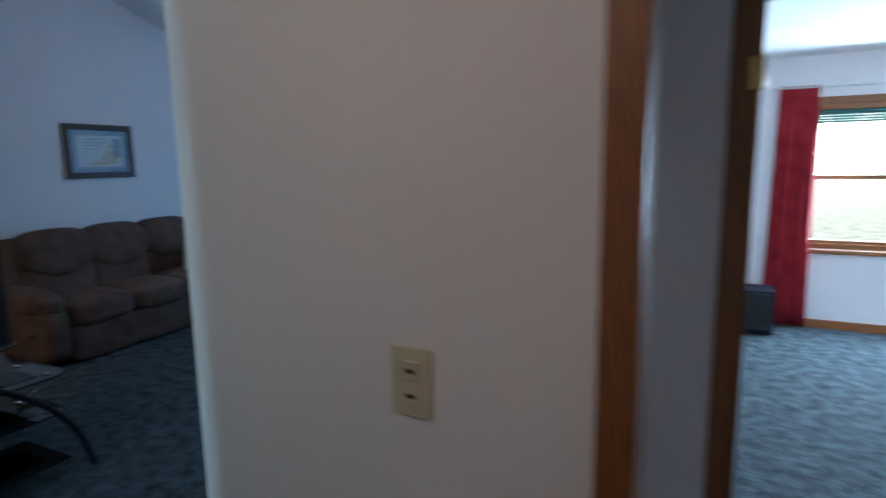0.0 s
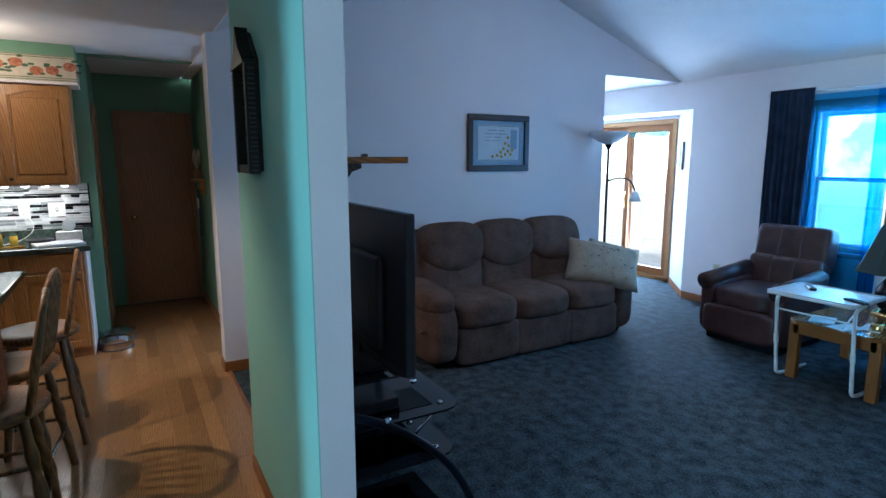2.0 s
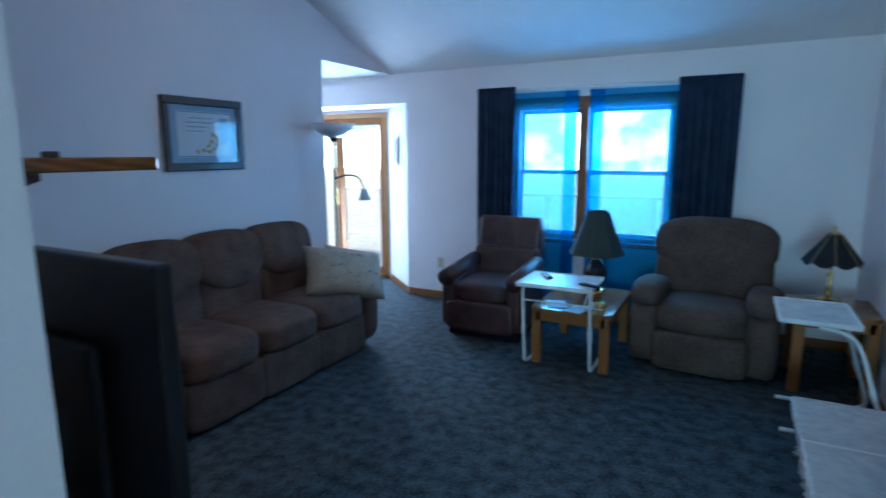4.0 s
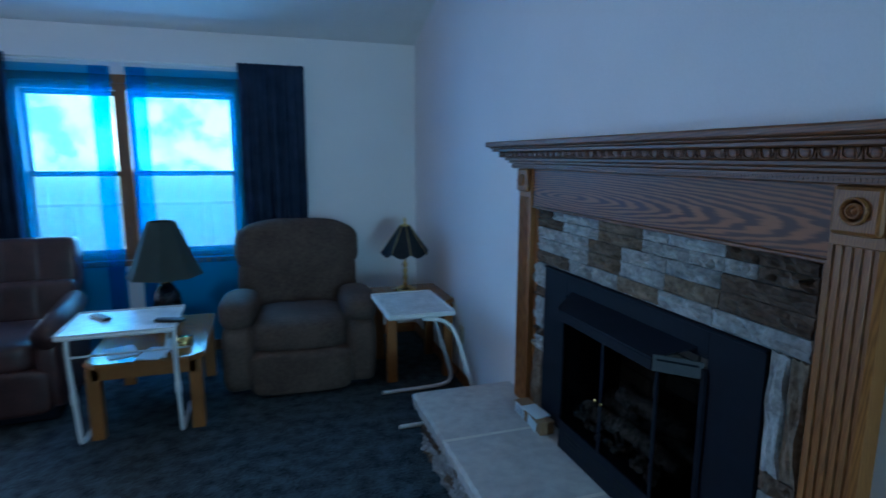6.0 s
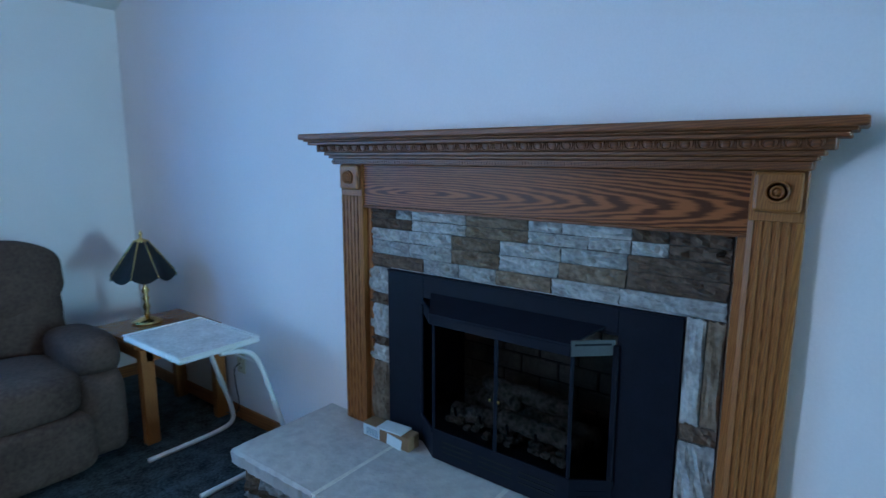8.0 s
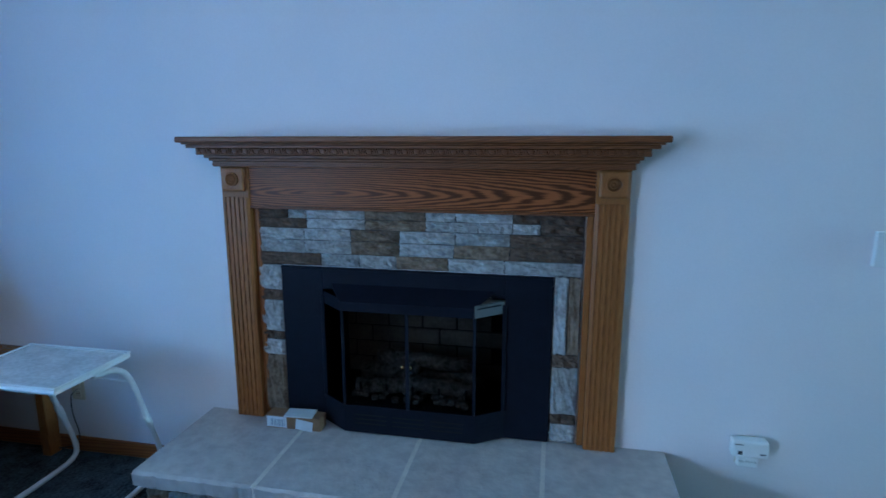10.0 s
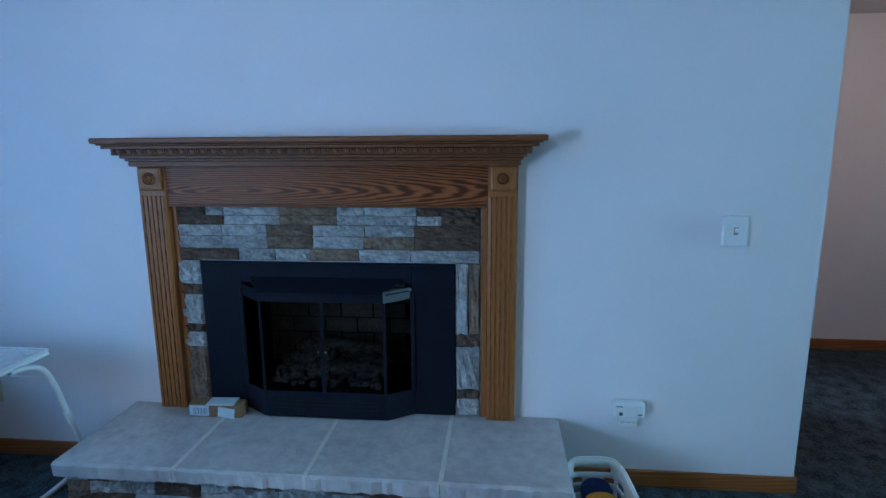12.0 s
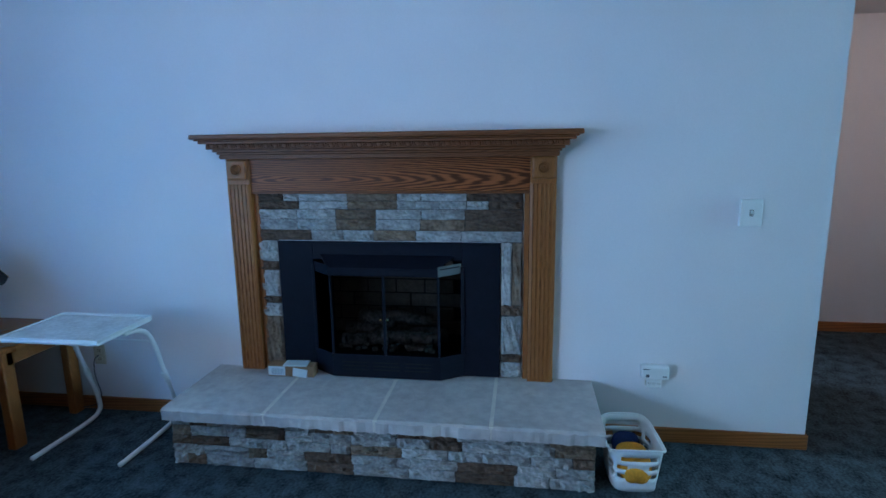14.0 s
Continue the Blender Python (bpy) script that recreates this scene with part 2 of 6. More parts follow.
carpet = setting("floor", B(-7.0, 4.0, -2.6, 7.05, -0.1, 0.0), CARPET, "mottled dark blue cut-pile carpet", "floor")
kitchen_floor = setting("floor_kitchen", B(-7.4, -1.93, -2.5, 1.44, 0.0, 0.006), LAMINATE, "glossy light oak laminate floor with narrow strips", "floor")
setting("floor_passage", B(-7.25, -4.80, 1.44, 1.575, 0.0, 0.006), LAMINATE, "glossy light oak laminate floor of the passage", "floor")

# east wall with the chimney breast's firebox, up to the roof
east = prism([(1.255, 0), (YN + 0.1, 0), (YN + 0.1, EAVE), (RIDGE_Y, RIDGE_Z + 0.02), (YS, EAVE), (1.255, EAVE)], "x", XE, XE + 0.12)
# the firebox goes through the wall
bmesh.ops.bisect_plane(east, geom=east.verts[:] + east.edges[:] + east.faces[:], plane_co=(0, 2.96, 0), plane_no=(0, 1, 0))
bmesh.ops.bisect_plane(east, geom=east.verts[:] + east.edges[:] + east.faces[:], plane_co=(0, 3.80, 0), plane_no=(0, 1, 0))
bmesh.ops.bisect_plane(east, geom=east.verts[:] + east.edges[:] + east.faces[:], plane_co=(0, 0, 0.42), plane_no=(0, 0, 1))
bmesh.ops.bisect_plane(east, geom=east.verts[:] + east.edges[:] + east.faces[:], plane_co=(0, 0, 0.96), plane_no=(0, 0, 1))
gone = [f for f in east.faces if abs(f.normal.x) > 0.9 and 2.96 < f.calc_center_median().y < 3.80 and 0.42 < f.calc_center_median().z < 0.96]
bmesh.ops.delete(east, geom=gone, context="FACES")
setting("wall_east", east, WALL, "white lightly textured painted wall", "wall")
west = prism([(1.42, 0), (5.183, 0), (5.183, 2.42), (YN, 2.42), (YN, EAVE), (RIDGE_Y, RIDGE_Z + 0.02), (YS, EAVE), (1.42, EAVE)], "x", XW - 0.17, XW)
setting("wall_west", west, WALL, "white painted gable wall that ends at the dining nook", "wall")
wall("wall_north", "y", YN, YN + 0.12, -4.48, XE + 0.12, 0, EAVE, WALL, "white painted wall round the curtained window", [(-3.22, -1.74, 0.76, 2.04)])
setting("wall_nook_header", B(-7.0, -4.48, YN, YN + 0.12, 2.12, EAVE), WALL, "white painted wall above the glass door recess", "wall")
setting("wall_nook_side", prism([(-4.48, YN), (-5.06, 6.88), (-5.06, 7.0), (-4.36, YN + 0.12)], "z", 0, 2.12), WALL, "white painted slanting side of the recess", "wall")
wall("wall_nook_back", "y", 6.90, 7.0, -7.0, -5.06, 0, 2.2, WALL, "white wall round the sliding glass door", [(-6.62, -5.09, 0.0, 2.08)])
setting("ceiling_recess", B(-7.0, -4.36, YN + 0.12, 7.0, 2.12, 2.2), CEIL, "white painted underside of the recess", "ceiling")
wall("wall_nook_west", "x", -7.1, -7.0, 4.4, 7.0, 0, FLAT, WALL, "plain white wall of the dining nook")
wall("wall_dining_west", "x", -6.15, -5.93, 1.575, 4.4, 0, FLAT, WALL, "plain white wall of the dining area")
wall("wall_dining_step", "y", 4.4, 4.5, -7.0, -6.15, 0, FLAT, WALL, "plain white wall of the dining nook")
setting("ceiling_dining", B(-7.1, XW - 0.17, 1.48, YN, 2.42, 2.5), CEIL, "white textured flat ceiling of the dining nook", "ceiling")
wall("wall_partition", "y", 1.340, 1.457, -3.20, -2.042, 0, FLAT, WALL, "white painted wall end and side of the partition")
setting("wall_partition_kitchen_side", B(-3.20, -2.042, 1.336, 1.340, 0.0, FLAT), MINT, "mint green painted kitchen side of the partition", "wall")
wall("wall_hall_south_end", "x", -2.05, -1.93, -2.5, 0.46, 0, FLAT, MINT, "mint green painted wall end at the kitchen opening")
north_slope = prism([(YN + 0.12, EAVE - 0.041), (RIDGE_Y, RIDGE_Z), (RIDGE_Y, RIDGE_Z + 0.1), (YN + 0.12, EAVE + 0.06)], "x", XW, XE)
setting("ceiling_north", north_slope, CEIL, "white textured vaulted ceiling slope", "ceiling")
south_slope = prism([(YS, EAVE), (RIDGE_Y, RIDGE_Z), (RIDGE_Y, RIDGE_Z + 0.1), (YS, EAVE + 0.1)], "x", XW, XE)
setting("ceiling_south", south_slope, CEIL, "white textured vaulted ceiling slope", "ceiling")
setting("ceiling_hall", B(-7.4, 1.7, -2.6, YS, FLAT, FLAT + 0.08), CEIL, "white textured flat ceiling of hall and kitchen", "ceiling")
wall("wall_hall_north", "y", 1.255, 1.375, XE + 0.12, 1.6, 0, FLAT, WALL, "white painted hall wall with a light switch", [(0.605, 1.42, 0, 2.06)])
wall("wall_hall_east", "x", 1.56, 1.68, -2.5, 1.255, 0, FLAT, WALL, "plain white hall wall")
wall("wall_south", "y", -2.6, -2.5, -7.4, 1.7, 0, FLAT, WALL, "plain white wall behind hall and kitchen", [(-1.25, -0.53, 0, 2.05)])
# unseen wall, added only to keep the entry daylight off the hall wall
wall("wall_entry", "x", -0.51, -0.41, -2.5, 0.30, 0, FLAT, WALL, "plain white unseen wall, added to keep entry daylight off the hall")
# bedroom behind the hall wall
wall("wall_passage_west", "x", 0.36, 0.47, 1.375, 2.2, 0, FLAT, WALL, "white painted side of the passage to the bedroom")
wall("wall_passage_east", "x", 1.42, 1.54, 1.375, 2.2, 0, FLAT, WALL, "white painted side of the passage to the bedroom")
wall("wall_bedroom_south", "y", 2.2, 2.3, XE + 0.12, 3.6, 0, FLAT, WALL, "white painted bedroom wall", [(0.80, 1.42, 0, 2.03)])
wall("wall_bedroom_north", "y", 6.35, 6.47, XE + 0.12, 3.6, 0, FLAT, WALL, "white painted bedroom wall round the window", [(1.46, 2.9, 0.74, 2.02)])
wall("wall_bedroom_east", "x", 3.5, 3.6, 2.3, 6.35, 0, FLAT, WALL, "plain white bedroom wall")
setting("ceiling_bedroom", B(XE + 0.12, 3.6, 1.375, 6.47, FLAT, FLAT + 0.08), CEIL, "white textured bedroom ceiling", "ceiling")
# kitchen and the passage to the brown door
wall("wall_kitchen_west", "x", -6.15, -6.05, -2.5, 1.575, 0, FLAT, GREEN, "sage green kitchen wall", [(0.66, 1.575, 0, 2.43)])
wall("wall_passage_south", "y", 0.56, 0.66, -7.3, -6.15, 0, FLAT, GREEN, "sage green passage wall")
wall("wall_passage_north", "y", 1.575, 1.675, -7.3, -6.15, 0, FLAT, GREEN, "sage green passage wall")
wall("wall_passage_end", "x", -7.36, -7.25, 0.56, 1.675, 0, FLAT, GREEN, "sage green wall round the brown door")

# ---- more materials ----
FRIEZE_OAK = wood("frieze_oak", (0.088, 0.025, 0.008), (0.30, 0.095, 0.028), 0.40, 3.1, (1, 0.9, 12), 0.12, 0.0, 5.0, 0.16)
for node in FRIEZE_OAK.node_tree.nodes:
    # rings stretched along the board give the cathedral grain
    if node.type == "TEX_WAVE":
        node.wave_type, node.rings_direction = "RINGS", "SPHERICAL"
        node.inputs["Detail Scale"].default_value = 1.6
    if node.type == "MAPPING":
        node.inputs["Location"].default_value = (0, -0.35, -12.6)
    # the rings count for more than the fine grain
    if node.type == "MATH" and abs(node.inputs[1].default_value - 0.35) < 0.01:
        node.inputs[1].default_value = 0.6
    elif node.type == "MATH" and abs(node.inputs[1].default_value - 0.65) < 0.01:
        node.inputs[1].default_value = 0.4
MANTEL_OAK = wood("mantel_oak", (0.115, 0.036, 0.011), (0.23, 0.078, 0.023), 0.45, 12.0, (7, 0.5, 7), 0.12, 0.0, 9.0, 0.3)
PILASTER_OAK = wood("pilaster_oak", (0.21, 0.070, 0.017), (0.36, 0.135, 0.034), 0.45, 16.0, (7, 7, 0.45), 0.12, 0.0, 9.0, 0.3)
# trim oak made darker and matt, so bedroom daylight leaves no bright streak
JAMB_OAK = wood("dark_matt_jamb_oak", (0.10, 0.036, 0.014), (0.16, 0.062, 0.024), 0.85, 7.0, (6, 6, 0.6), 0.1, 0.0, 9.0, 0.08)
CAB_OAK = wood("cabinet_oak", (0.30, 0.13, 0.035), (0.44, 0.21, 0.065), 0.35, 7.0, (6, 6, 0.6), 0.1)
DOOR_WOOD = wood("flush_door_veneer", (0.29, 0.115, 0.038), (0.37, 0.16, 0.056), 0.4, 5, (5, 5, 0.4), 0.06)
TABLE_OAK = wood("table_oak", (0.20, 0.07, 0.018), (0.32, 0.125, 0.034), 0.12, 6.0, (5, 1, 5), 0.06)
STOOL_WOOD = wood("stool_oak", (0.14, 0.058, 0.020), (0.27, 0.13, 0.050), 0.35, 5.0, (4, 4, 1), 0.1)
SUEDE = mat("brown_suede", (0.098, 0.056, 0.043), 0.95, 0, 0.28, 7, 0.45, 90, (0.155, 0.097, 0.078), 0.004, 0.15)
TAUPE = mat("olive_brown_suede", (0.078, 0.050, 0.041), 0.9, 0, 0.22, 4, 0.25, 60, (0.114, 0.077, 0.062), 0.004, 0.15)
MAROON = mat("maroon_leather", (0.044, 0.018, 0.017), 0.42, 0, 0.3, 9, 0.35, 140, (0.080, 0.034, 0.032), 0.003, 0.45)
STONE_PALE = mat("pale_split_limestone", (0.31, 0.295, 0.28), 0.9, 0, 0.25, 14, 0.9, 60, (0.45, 0.43, 0.41), 0.014, 0.2, (1, 1, 1), 0.16)
STONE_TAN = mat("tan_split_stone", (0.17, 0.115, 0.076), 0.9, 0, 0.3, 14, 0.9, 60, (0.26, 0.185, 0.13), 0.014, 0.2, (1, 1, 1), 0.22)
STONE_DARK = mat("dark_brown_split_stone", (0.10, 0.064, 0.045), 0.9, 0, 0.3, 14, 0.9, 60, (0.15, 0.098, 0.068), 0.014, 0.2, (1, 1, 1), 0.2)
SLAB = mat("pale_hearth_slab", (0.43, 0.385, 0.37), 0.7, 0, 0.08, 5, 0.8, 20, (0.51, 0.475, 0.445), 0.016, 0.3, (1, 1, 1), 0.05)
GROUT = mat("cream_grout", (0.62, 0.57, 0.50), 0.95, 0, 0.1, 12, 0.3, 90)
MORTAR = mat("dark_mortar", (0.06, 0.05, 0.045), 0.95, 0, 0.2, 12, 0.3, 90)
BLACK = mat("black_painted_steel", (0.006, 0.007, 0.013), 0.6, 0.0, 0.2, 20, 0.1, 200, None, 0.001, 0.12)
GREY_METAL = mat("dull_grey_steel", (0.06, 0.066, 0.072), 0.5, 0.0, 0.15, 20, 0.05, 200)
FIREBRICK = mat("sooty_firebrick", (0.26, 0.22, 0.19), 0.9, 0, 0.3, 9, 0.5, 60, None, 0.004, 0.2, (1, 1, 1), 0.15)
LOGS = mat("grey_ceramic_logs", (0.06, 0.055, 0.052), 0.9, 0, 0.5, 18, 0.8, 60, (0.20, 0.185, 0.175), 0.01, 0.2)
DARKGLASS = glass("smoked_fire_glass", (0.68, 0.66, 0.64), 0.02, 1.10)
SIDEGLASS = glass("smoked_side_glass", (0.45, 0.44, 0.43), 0.05, 1.03)
CLEAR = glass("window_glass")
WHITE_PLASTIC = mat("white_plastic", (0.72, 0.72, 0.70), 0.4, 0, 0.04, 12, 0.05, 120, None, 0.001)
WHITE_ENAMEL = mat("white_enamel_tube", (0.74, 0.74, 0.72), 0.3, 0, 0.05, 12, 0.03, 120, None, 0.001)
TRAY_TOP = mat("marbled_white_tray", (0.55, 0.53, 0.52), 0.3, 0, 0.18, 14, 0.03, 60, (0.70, 0.69, 0.68), 0.001)
ALMOND = mat("almond_plastic", (0.55, 0.48, 0.34), 0.45, 0, 0.04, 12, 0.04, 120, None, 0.001)
BRASS = mat("polished_brass", (0.72, 0.50, 0.20), 0.22, 1.0, 0.1, 20, 0.03, 120, None, 0.001)
CHROME = mat("brushed_steel", (0.62, 0.62, 0.62), 0.18, 1.0, 0.06, 20, 0.03, 160, None, 0.001)
DRAPE = mat("navy_drape_cloth", (0.016, 0.026, 0.052), 0.9, 0, 0.25, 8, 0.4, 300, (0.030, 0.045, 0.080), 0.002, 0.1)
SHEER = cloth_sheer("blue_sheer_cloth", (0.03, 0.24, 0.52), (0.27, 0.70, 0.93), 0.68)
RED_CLOTH = mat("red_drape_cloth", (0.26, 0.012, 0.022), 0.85, 0, 0.25, 8, 0.4, 300, (0.38, 0.03, 0.04), 0.002, 0.1)
BLIND = mat("green_pleated_blind", (0.03, 0.14, 0.13), 0.8, 0, 0.15, 8, 0.2, 200)
FRAME_DARK = wood("walnut_picture_frame", (0.030, 0.014, 0.008), (0.085, 0.042, 0.022), 0.35, 5.0, (4, 4, 4), 0.1)
PAPER = mat("pale_print_paper", (0.56, 0.60, 0.62), 0.6, 0, 0.06, 6, 0.0, 40)
MOUNT = mat("blue_grey_mount", (0.16, 0.22, 0.28), 0.8, 0, 0.05, 9, 0.05, 90)
YELLOW = mat("sunflower_yellow", (0.62, 0.38, 0.03), 0.6, 0, 0.2, 60, 0.0, 200)
INK = mat("brown_ink", (0.06, 0.035, 0.02), 0.7, 0, 0.2, 60, 0.0, 200)
PALE_BLUE = mat("pale_blue_print", (0.25, 0.36, 0.46), 0.7, 0, 0.15, 30, 0.0, 100)
PILLOW = mat("cream_patterned_cloth", (0.35, 0.29, 0.22), 0.95, 0, 0.12, 10, 0.4, 160, (0.46, 0.39, 0.31), 0.003, 0.15)
BLACK_GLASS = mat("black_tinted_glass", (0.012, 0.013, 0.015), 0.06, 0, 0.1, 5, 0.0, 60)
SMOKE_GLASS = glass("smoked_shelf_glass", (0.22, 0.23, 0.25), 0.03)
BLACK_PLASTIC = mat("black_plastic", (0.012, 0.012, 0.014), 0.35, 0, 0.15, 20, 0.05, 200, None, 0.001)
SHADE_GREEN = mat("dark_green_lampshade_cloth", (0.030, 0.040, 0.036), 0.9, 0, 0.15, 10, 0.3, 200, None, 0.001)
SHADE_SMOKE = mat("smoked_lampshade_glass", (0.014, 0.014, 0.016), 0.55, 0, 0.2, 10, 0.05, 90, None, 0.001, 0.2)
LAMP_BASE = mat("dark_ceramic_lamp_base", (0.010, 0.014, 0.022), 0.15, 0, 0.2, 10, 0.02, 90, None, 0.001)
FROSTED = mat("frosted_white_glass", (0.75, 0.76, 0.76), 0.3, 0, 0.03, 12, 0.02, 90, None, 0.001)
CARDBOARD = mat("brown_cardboard", (0.22, 0.12, 0.06), 0.9, 0, 0.1, 12, 0.1, 120)
ORANGE = mat("orange_cloth", (0.62, 0.27, 0.03), 0.95, 0, 0.2, 14, 0.6, 90, None, 0.006, 0.1)
NAVY_CLOTH = mat("navy_cloth", (0.02, 0.03, 0.09), 0.95, 0, 0.2, 14, 0.6, 90, None, 0.006, 0.1)
GRANITE = mat("dark_green_granite", (0.012, 0.022, 0.018), 0.12, 0, 0.5, 22, 0.0, 120, (0.10, 0.14, 0.12), 0.001)
TIN = mat("black_pierced_tin", (0.020, 0.022, 0.022), 0.5, 0.5, 0.3, 20, 0.3, 120)
UNDERLIGHT = glow("under_cabinet_puck", (1.0, 0.93, 0.80), 14.0)
SHADE_LIT = glow("lit_glass_shade", (1.0, 0.92, 0.80), 5.0)
OUTDOORS = None


def place(x, y, z=0.0, turn=0.0):
    return pose(x, y, z, 0, 0, turn)


# ---- trim ----
def baseboard(name, x0, x1, y0, y1):
    bm = B(x0, x1, y0, y1, 0.0, 0.082, 0.004)
    setting(name, bm, BASE_TRIM, "varnished oak baseboard along the wall", "baseboard")


baseboard("baseboard_1", XE - 0.013, XE, 1.243, 2.335)
baseboard("baseboard_2", XE - 0.013, XE, 4.372, YN)
baseboard("baseboard_3", -4.47, XE - 0.013, YN - 0.013, YN)
baseboard("baseboard_4", XW, XW + 0.013, 1.41, 5.19)
baseboard("baseboard_5", XE, 0.545, 1.243, 1.255)
baseboard("baseboard_6", -3.20, -2.042, 1.325, 1.336)
baseboard("baseboard_7", 1.548, 1.56, -2.4, 1.243)
baseboard("baseboard_8", XE + 0.13, 3.49, 6.338, 6.35)
baseboard("baseboard_9", -7.24, -6.16, 1.563, 1.575)
baseboard("baseboard_10", -5.93, -5.918, 1.565, 4.39)
baseboard("baseboard_13", -6.15, -5.93, 1.563, 1.575)
baseboard("baseboard_11", -4.83, XW, 1.408, 1.42)
setting("baseboard_12", prism([(-4.475, YN - 0.012), (-5.06, 6.868), (-5.06, 6.88), (-4.48, YN)], "z", 0, 0.082), BASE_TRIM, "varnished oak baseboard of the recess", "baseboard")
setting("trim_carpet_edge", B(-5.93, -4.83, 1.560, 1.585, 0.0, 0.012, 0.003), BASE_TRIM, "oak threshold strip between laminate and carpet", "trim")
setting("trim_carpet_edge_2", B(XW, -3.20, 1.432, 1.455, 0.0, 0.012, 0.003), BASE_TRIM, "oak threshold strip between laminate and carpet", "trim")


# ---- fireplace ----
def fireplace_mantel():
    t = thing("fireplace_mantel", place(XE, 3.366, 0.319), "carved oak fireplace mantel with fluted pilasters on the hearth", "mantel")
    H = -0.319
    half = 0.963
    part("shelf", B(-0.186, 0, -half, half, 1.578 + H, 1.602 + H, 0.006, 2), MANTEL_OAK, t)
    # crown: a stepped profile that returns to the wall at both ends
    steps = [(0.172, 1.570, 1.578, 0.945), (0.160, 1.556, 1.570, 0.932), (0.135, 1.528, 1.556, 0.905), (0.112, 1.514, 1.528, 0.885), (0.098, 1.502, 1.514, 0.872), (0.086, 1.478, 1.502, 0.862)]
    bm = bmesh.new()
    for d, z0, z1, w in steps:
        box(bm, -d, 0, -w, w, z0 + H, z1 + H, 0.003)
    part("crown_moulding", bm, MANTEL_OAK, t)
    bm = bmesh.new()
    for i in range(37):
        y = -0.866 + i * 0.0481
        puff(bm, -0.135, y, 1.543 + H, 0.006, 0.024, 0.024, 2.0, 3)
        cup = [(-0.137, y + 0.0185 * math.cos(a), 1.546 + H + 0.0155 * math.sin(a)) for a in [math.pi * (1 + k / 8) for k in range(9)]]
        tube(bm, [(-0.137, y - 0.0185, 1.555 + H)] + cup + [(-0.137, y + 0.0185, 1.555 + H)], 0.0022, 5)
        box(bm, -0.1375, -0.134, y + 0.0228, y + 0.0253, 1.530 + H, 1.554 + H)
    tagged(part("egg_and_dart_carving", bm, MANTEL_OAK, t, "carved egg and dart strip", True), kind="stuff")
    bm = bmesh.new()
    for i in range(150):
        y = -0.855 + i * 0.01148
        box(bm, -0.0872, -0.085, y, y + 0.0075, 1.484 + H, 1.493 + H)
    tagged(part("rope_carving", bm, MANTEL_OAK, t, "fine carved bead strip"), kind="stuff")
    part("frieze", B(-0.036, 0, -0.728, 0.726, 1.306 + H, 1.478 + H, 0.003), FRIEZE_OAK, t)
    part("frieze_lip", B(-0.042, 0, -0.728, 0.726, 1.296 + H, 1.308 + H, 0.003), MANTEL_OAK, t)
    for c in (-0.790, 0.788):
        w = 0.064
        prof = [(-w, 0), (-w, -0.045)]
        for k in range(5):
            y = -0.042 + k * 0.021
            prof += [(y - 0.0075, -0.050), (y - 0.0045, -0.0455), (y + 0.0045, -0.0455), (y + 0.0075, -0.050)]
        prof += [(w, -0.045), (w, 0)]
        bm = prism([(d, c + y) for y, d in prof], "z", 0.0, 1.345 + H)
        part("pilaster", bm, PILASTER_OAK, t)
        part("pilaster_cap", B(-0.046, 0, c - w, c + w, 1.345 + H, 1.478 + H, 0.002), PILASTER_OAK, t)
        block = part("rosette_block", B(-0.066, -0.046, c - 0.055, c + 0.055, 1.370 + H, 1.476 + H, 0.010, 2), PILASTER_OAK, t)
        ros = lathe(bmesh.new(), [(0.030, 0), (0.030, 0.008), (0.026, 0.010), (0.022, -0.004), (0.018, -0.004), (0.016, 0.008), (0.012, 0.008), (0.010, -0.003), (0.006, 0.004), (0.0001, 0.005)], 24)
        part("rosette", ros, PILASTER_OAK, block, "turned bullseye rosette", True, pose(-0.066, c, 1.423 + H, 0, -90, 0))
        side = -1 if c > 0 else 1
        inner = c + side * (w + 0.013)
        part("inner_trim", B(-0.020, 0, inner - 0.013, inner + 0.013, 0.0, 1.296 + H, 0.003), PILASTER_OAK, t)
    return t


fireplace_mantel()


def rough_stone(seed, sx, sy, sz):
    """Split-face stone: x is the face, rough and uneven; sizes in metres."""
    bm = bmesh.new()
    bmesh.ops.create_grid(bm, x_segments=9, y_segments=5, size=0.5)
    for v in bm.verts:
        y, z = v.co.x, v.co.y
        edge = max(abs(y), abs(z)) > 0.49
        d = -sx * (0.5 if edge else 0.80 + 0.4 * noise.noise(Vector((y * 3.1 + seed, z * 3.7, seed * 1.7))) + 0.75 * noise.noise(Vector((y * sy * 48 + seed, z * sz * 48, seed * 2.3))))
        jit = 0.03 * noise.noise(Vector((y * 5 + seed * 3, z * 5, 1.3)))
        v.co = Vector((d, (y + jit) * sy, (z + jit) * sz))
    rim = [e for e in bm.edges if e.is_boundary]
    got = bmesh.ops.extrude_edge_only(bm, edges=rim)["geom"]
    for v in got:
        if isinstance(v, bmesh.types.BMVert):
            v.co.x = 0.0
    bmesh.ops.recalc_face_normals(bm, faces=bm.faces)
    for f in bm.faces:
        f.smooth = False
    me = bpy.data.meshes.new("stone")
    bm.to_mesh(me)
    bm.free()
    return me


KIND = {"p": STONE_PALE, "t": STONE_TAN, "d": STONE_DARK}


def lay_stone(owner, x, y0, y1, z0, z1, kind, seed, depth=0.03):
    me = rough_stone(seed, depth, abs(y1 - y0) - 0.004, z1 - z0 - 0.003)
    me.materials.append(KIND[kind])
    piece("stone", me, owner, pose(x, (y0 + y1) / 2, (z0 + z1) / 2))


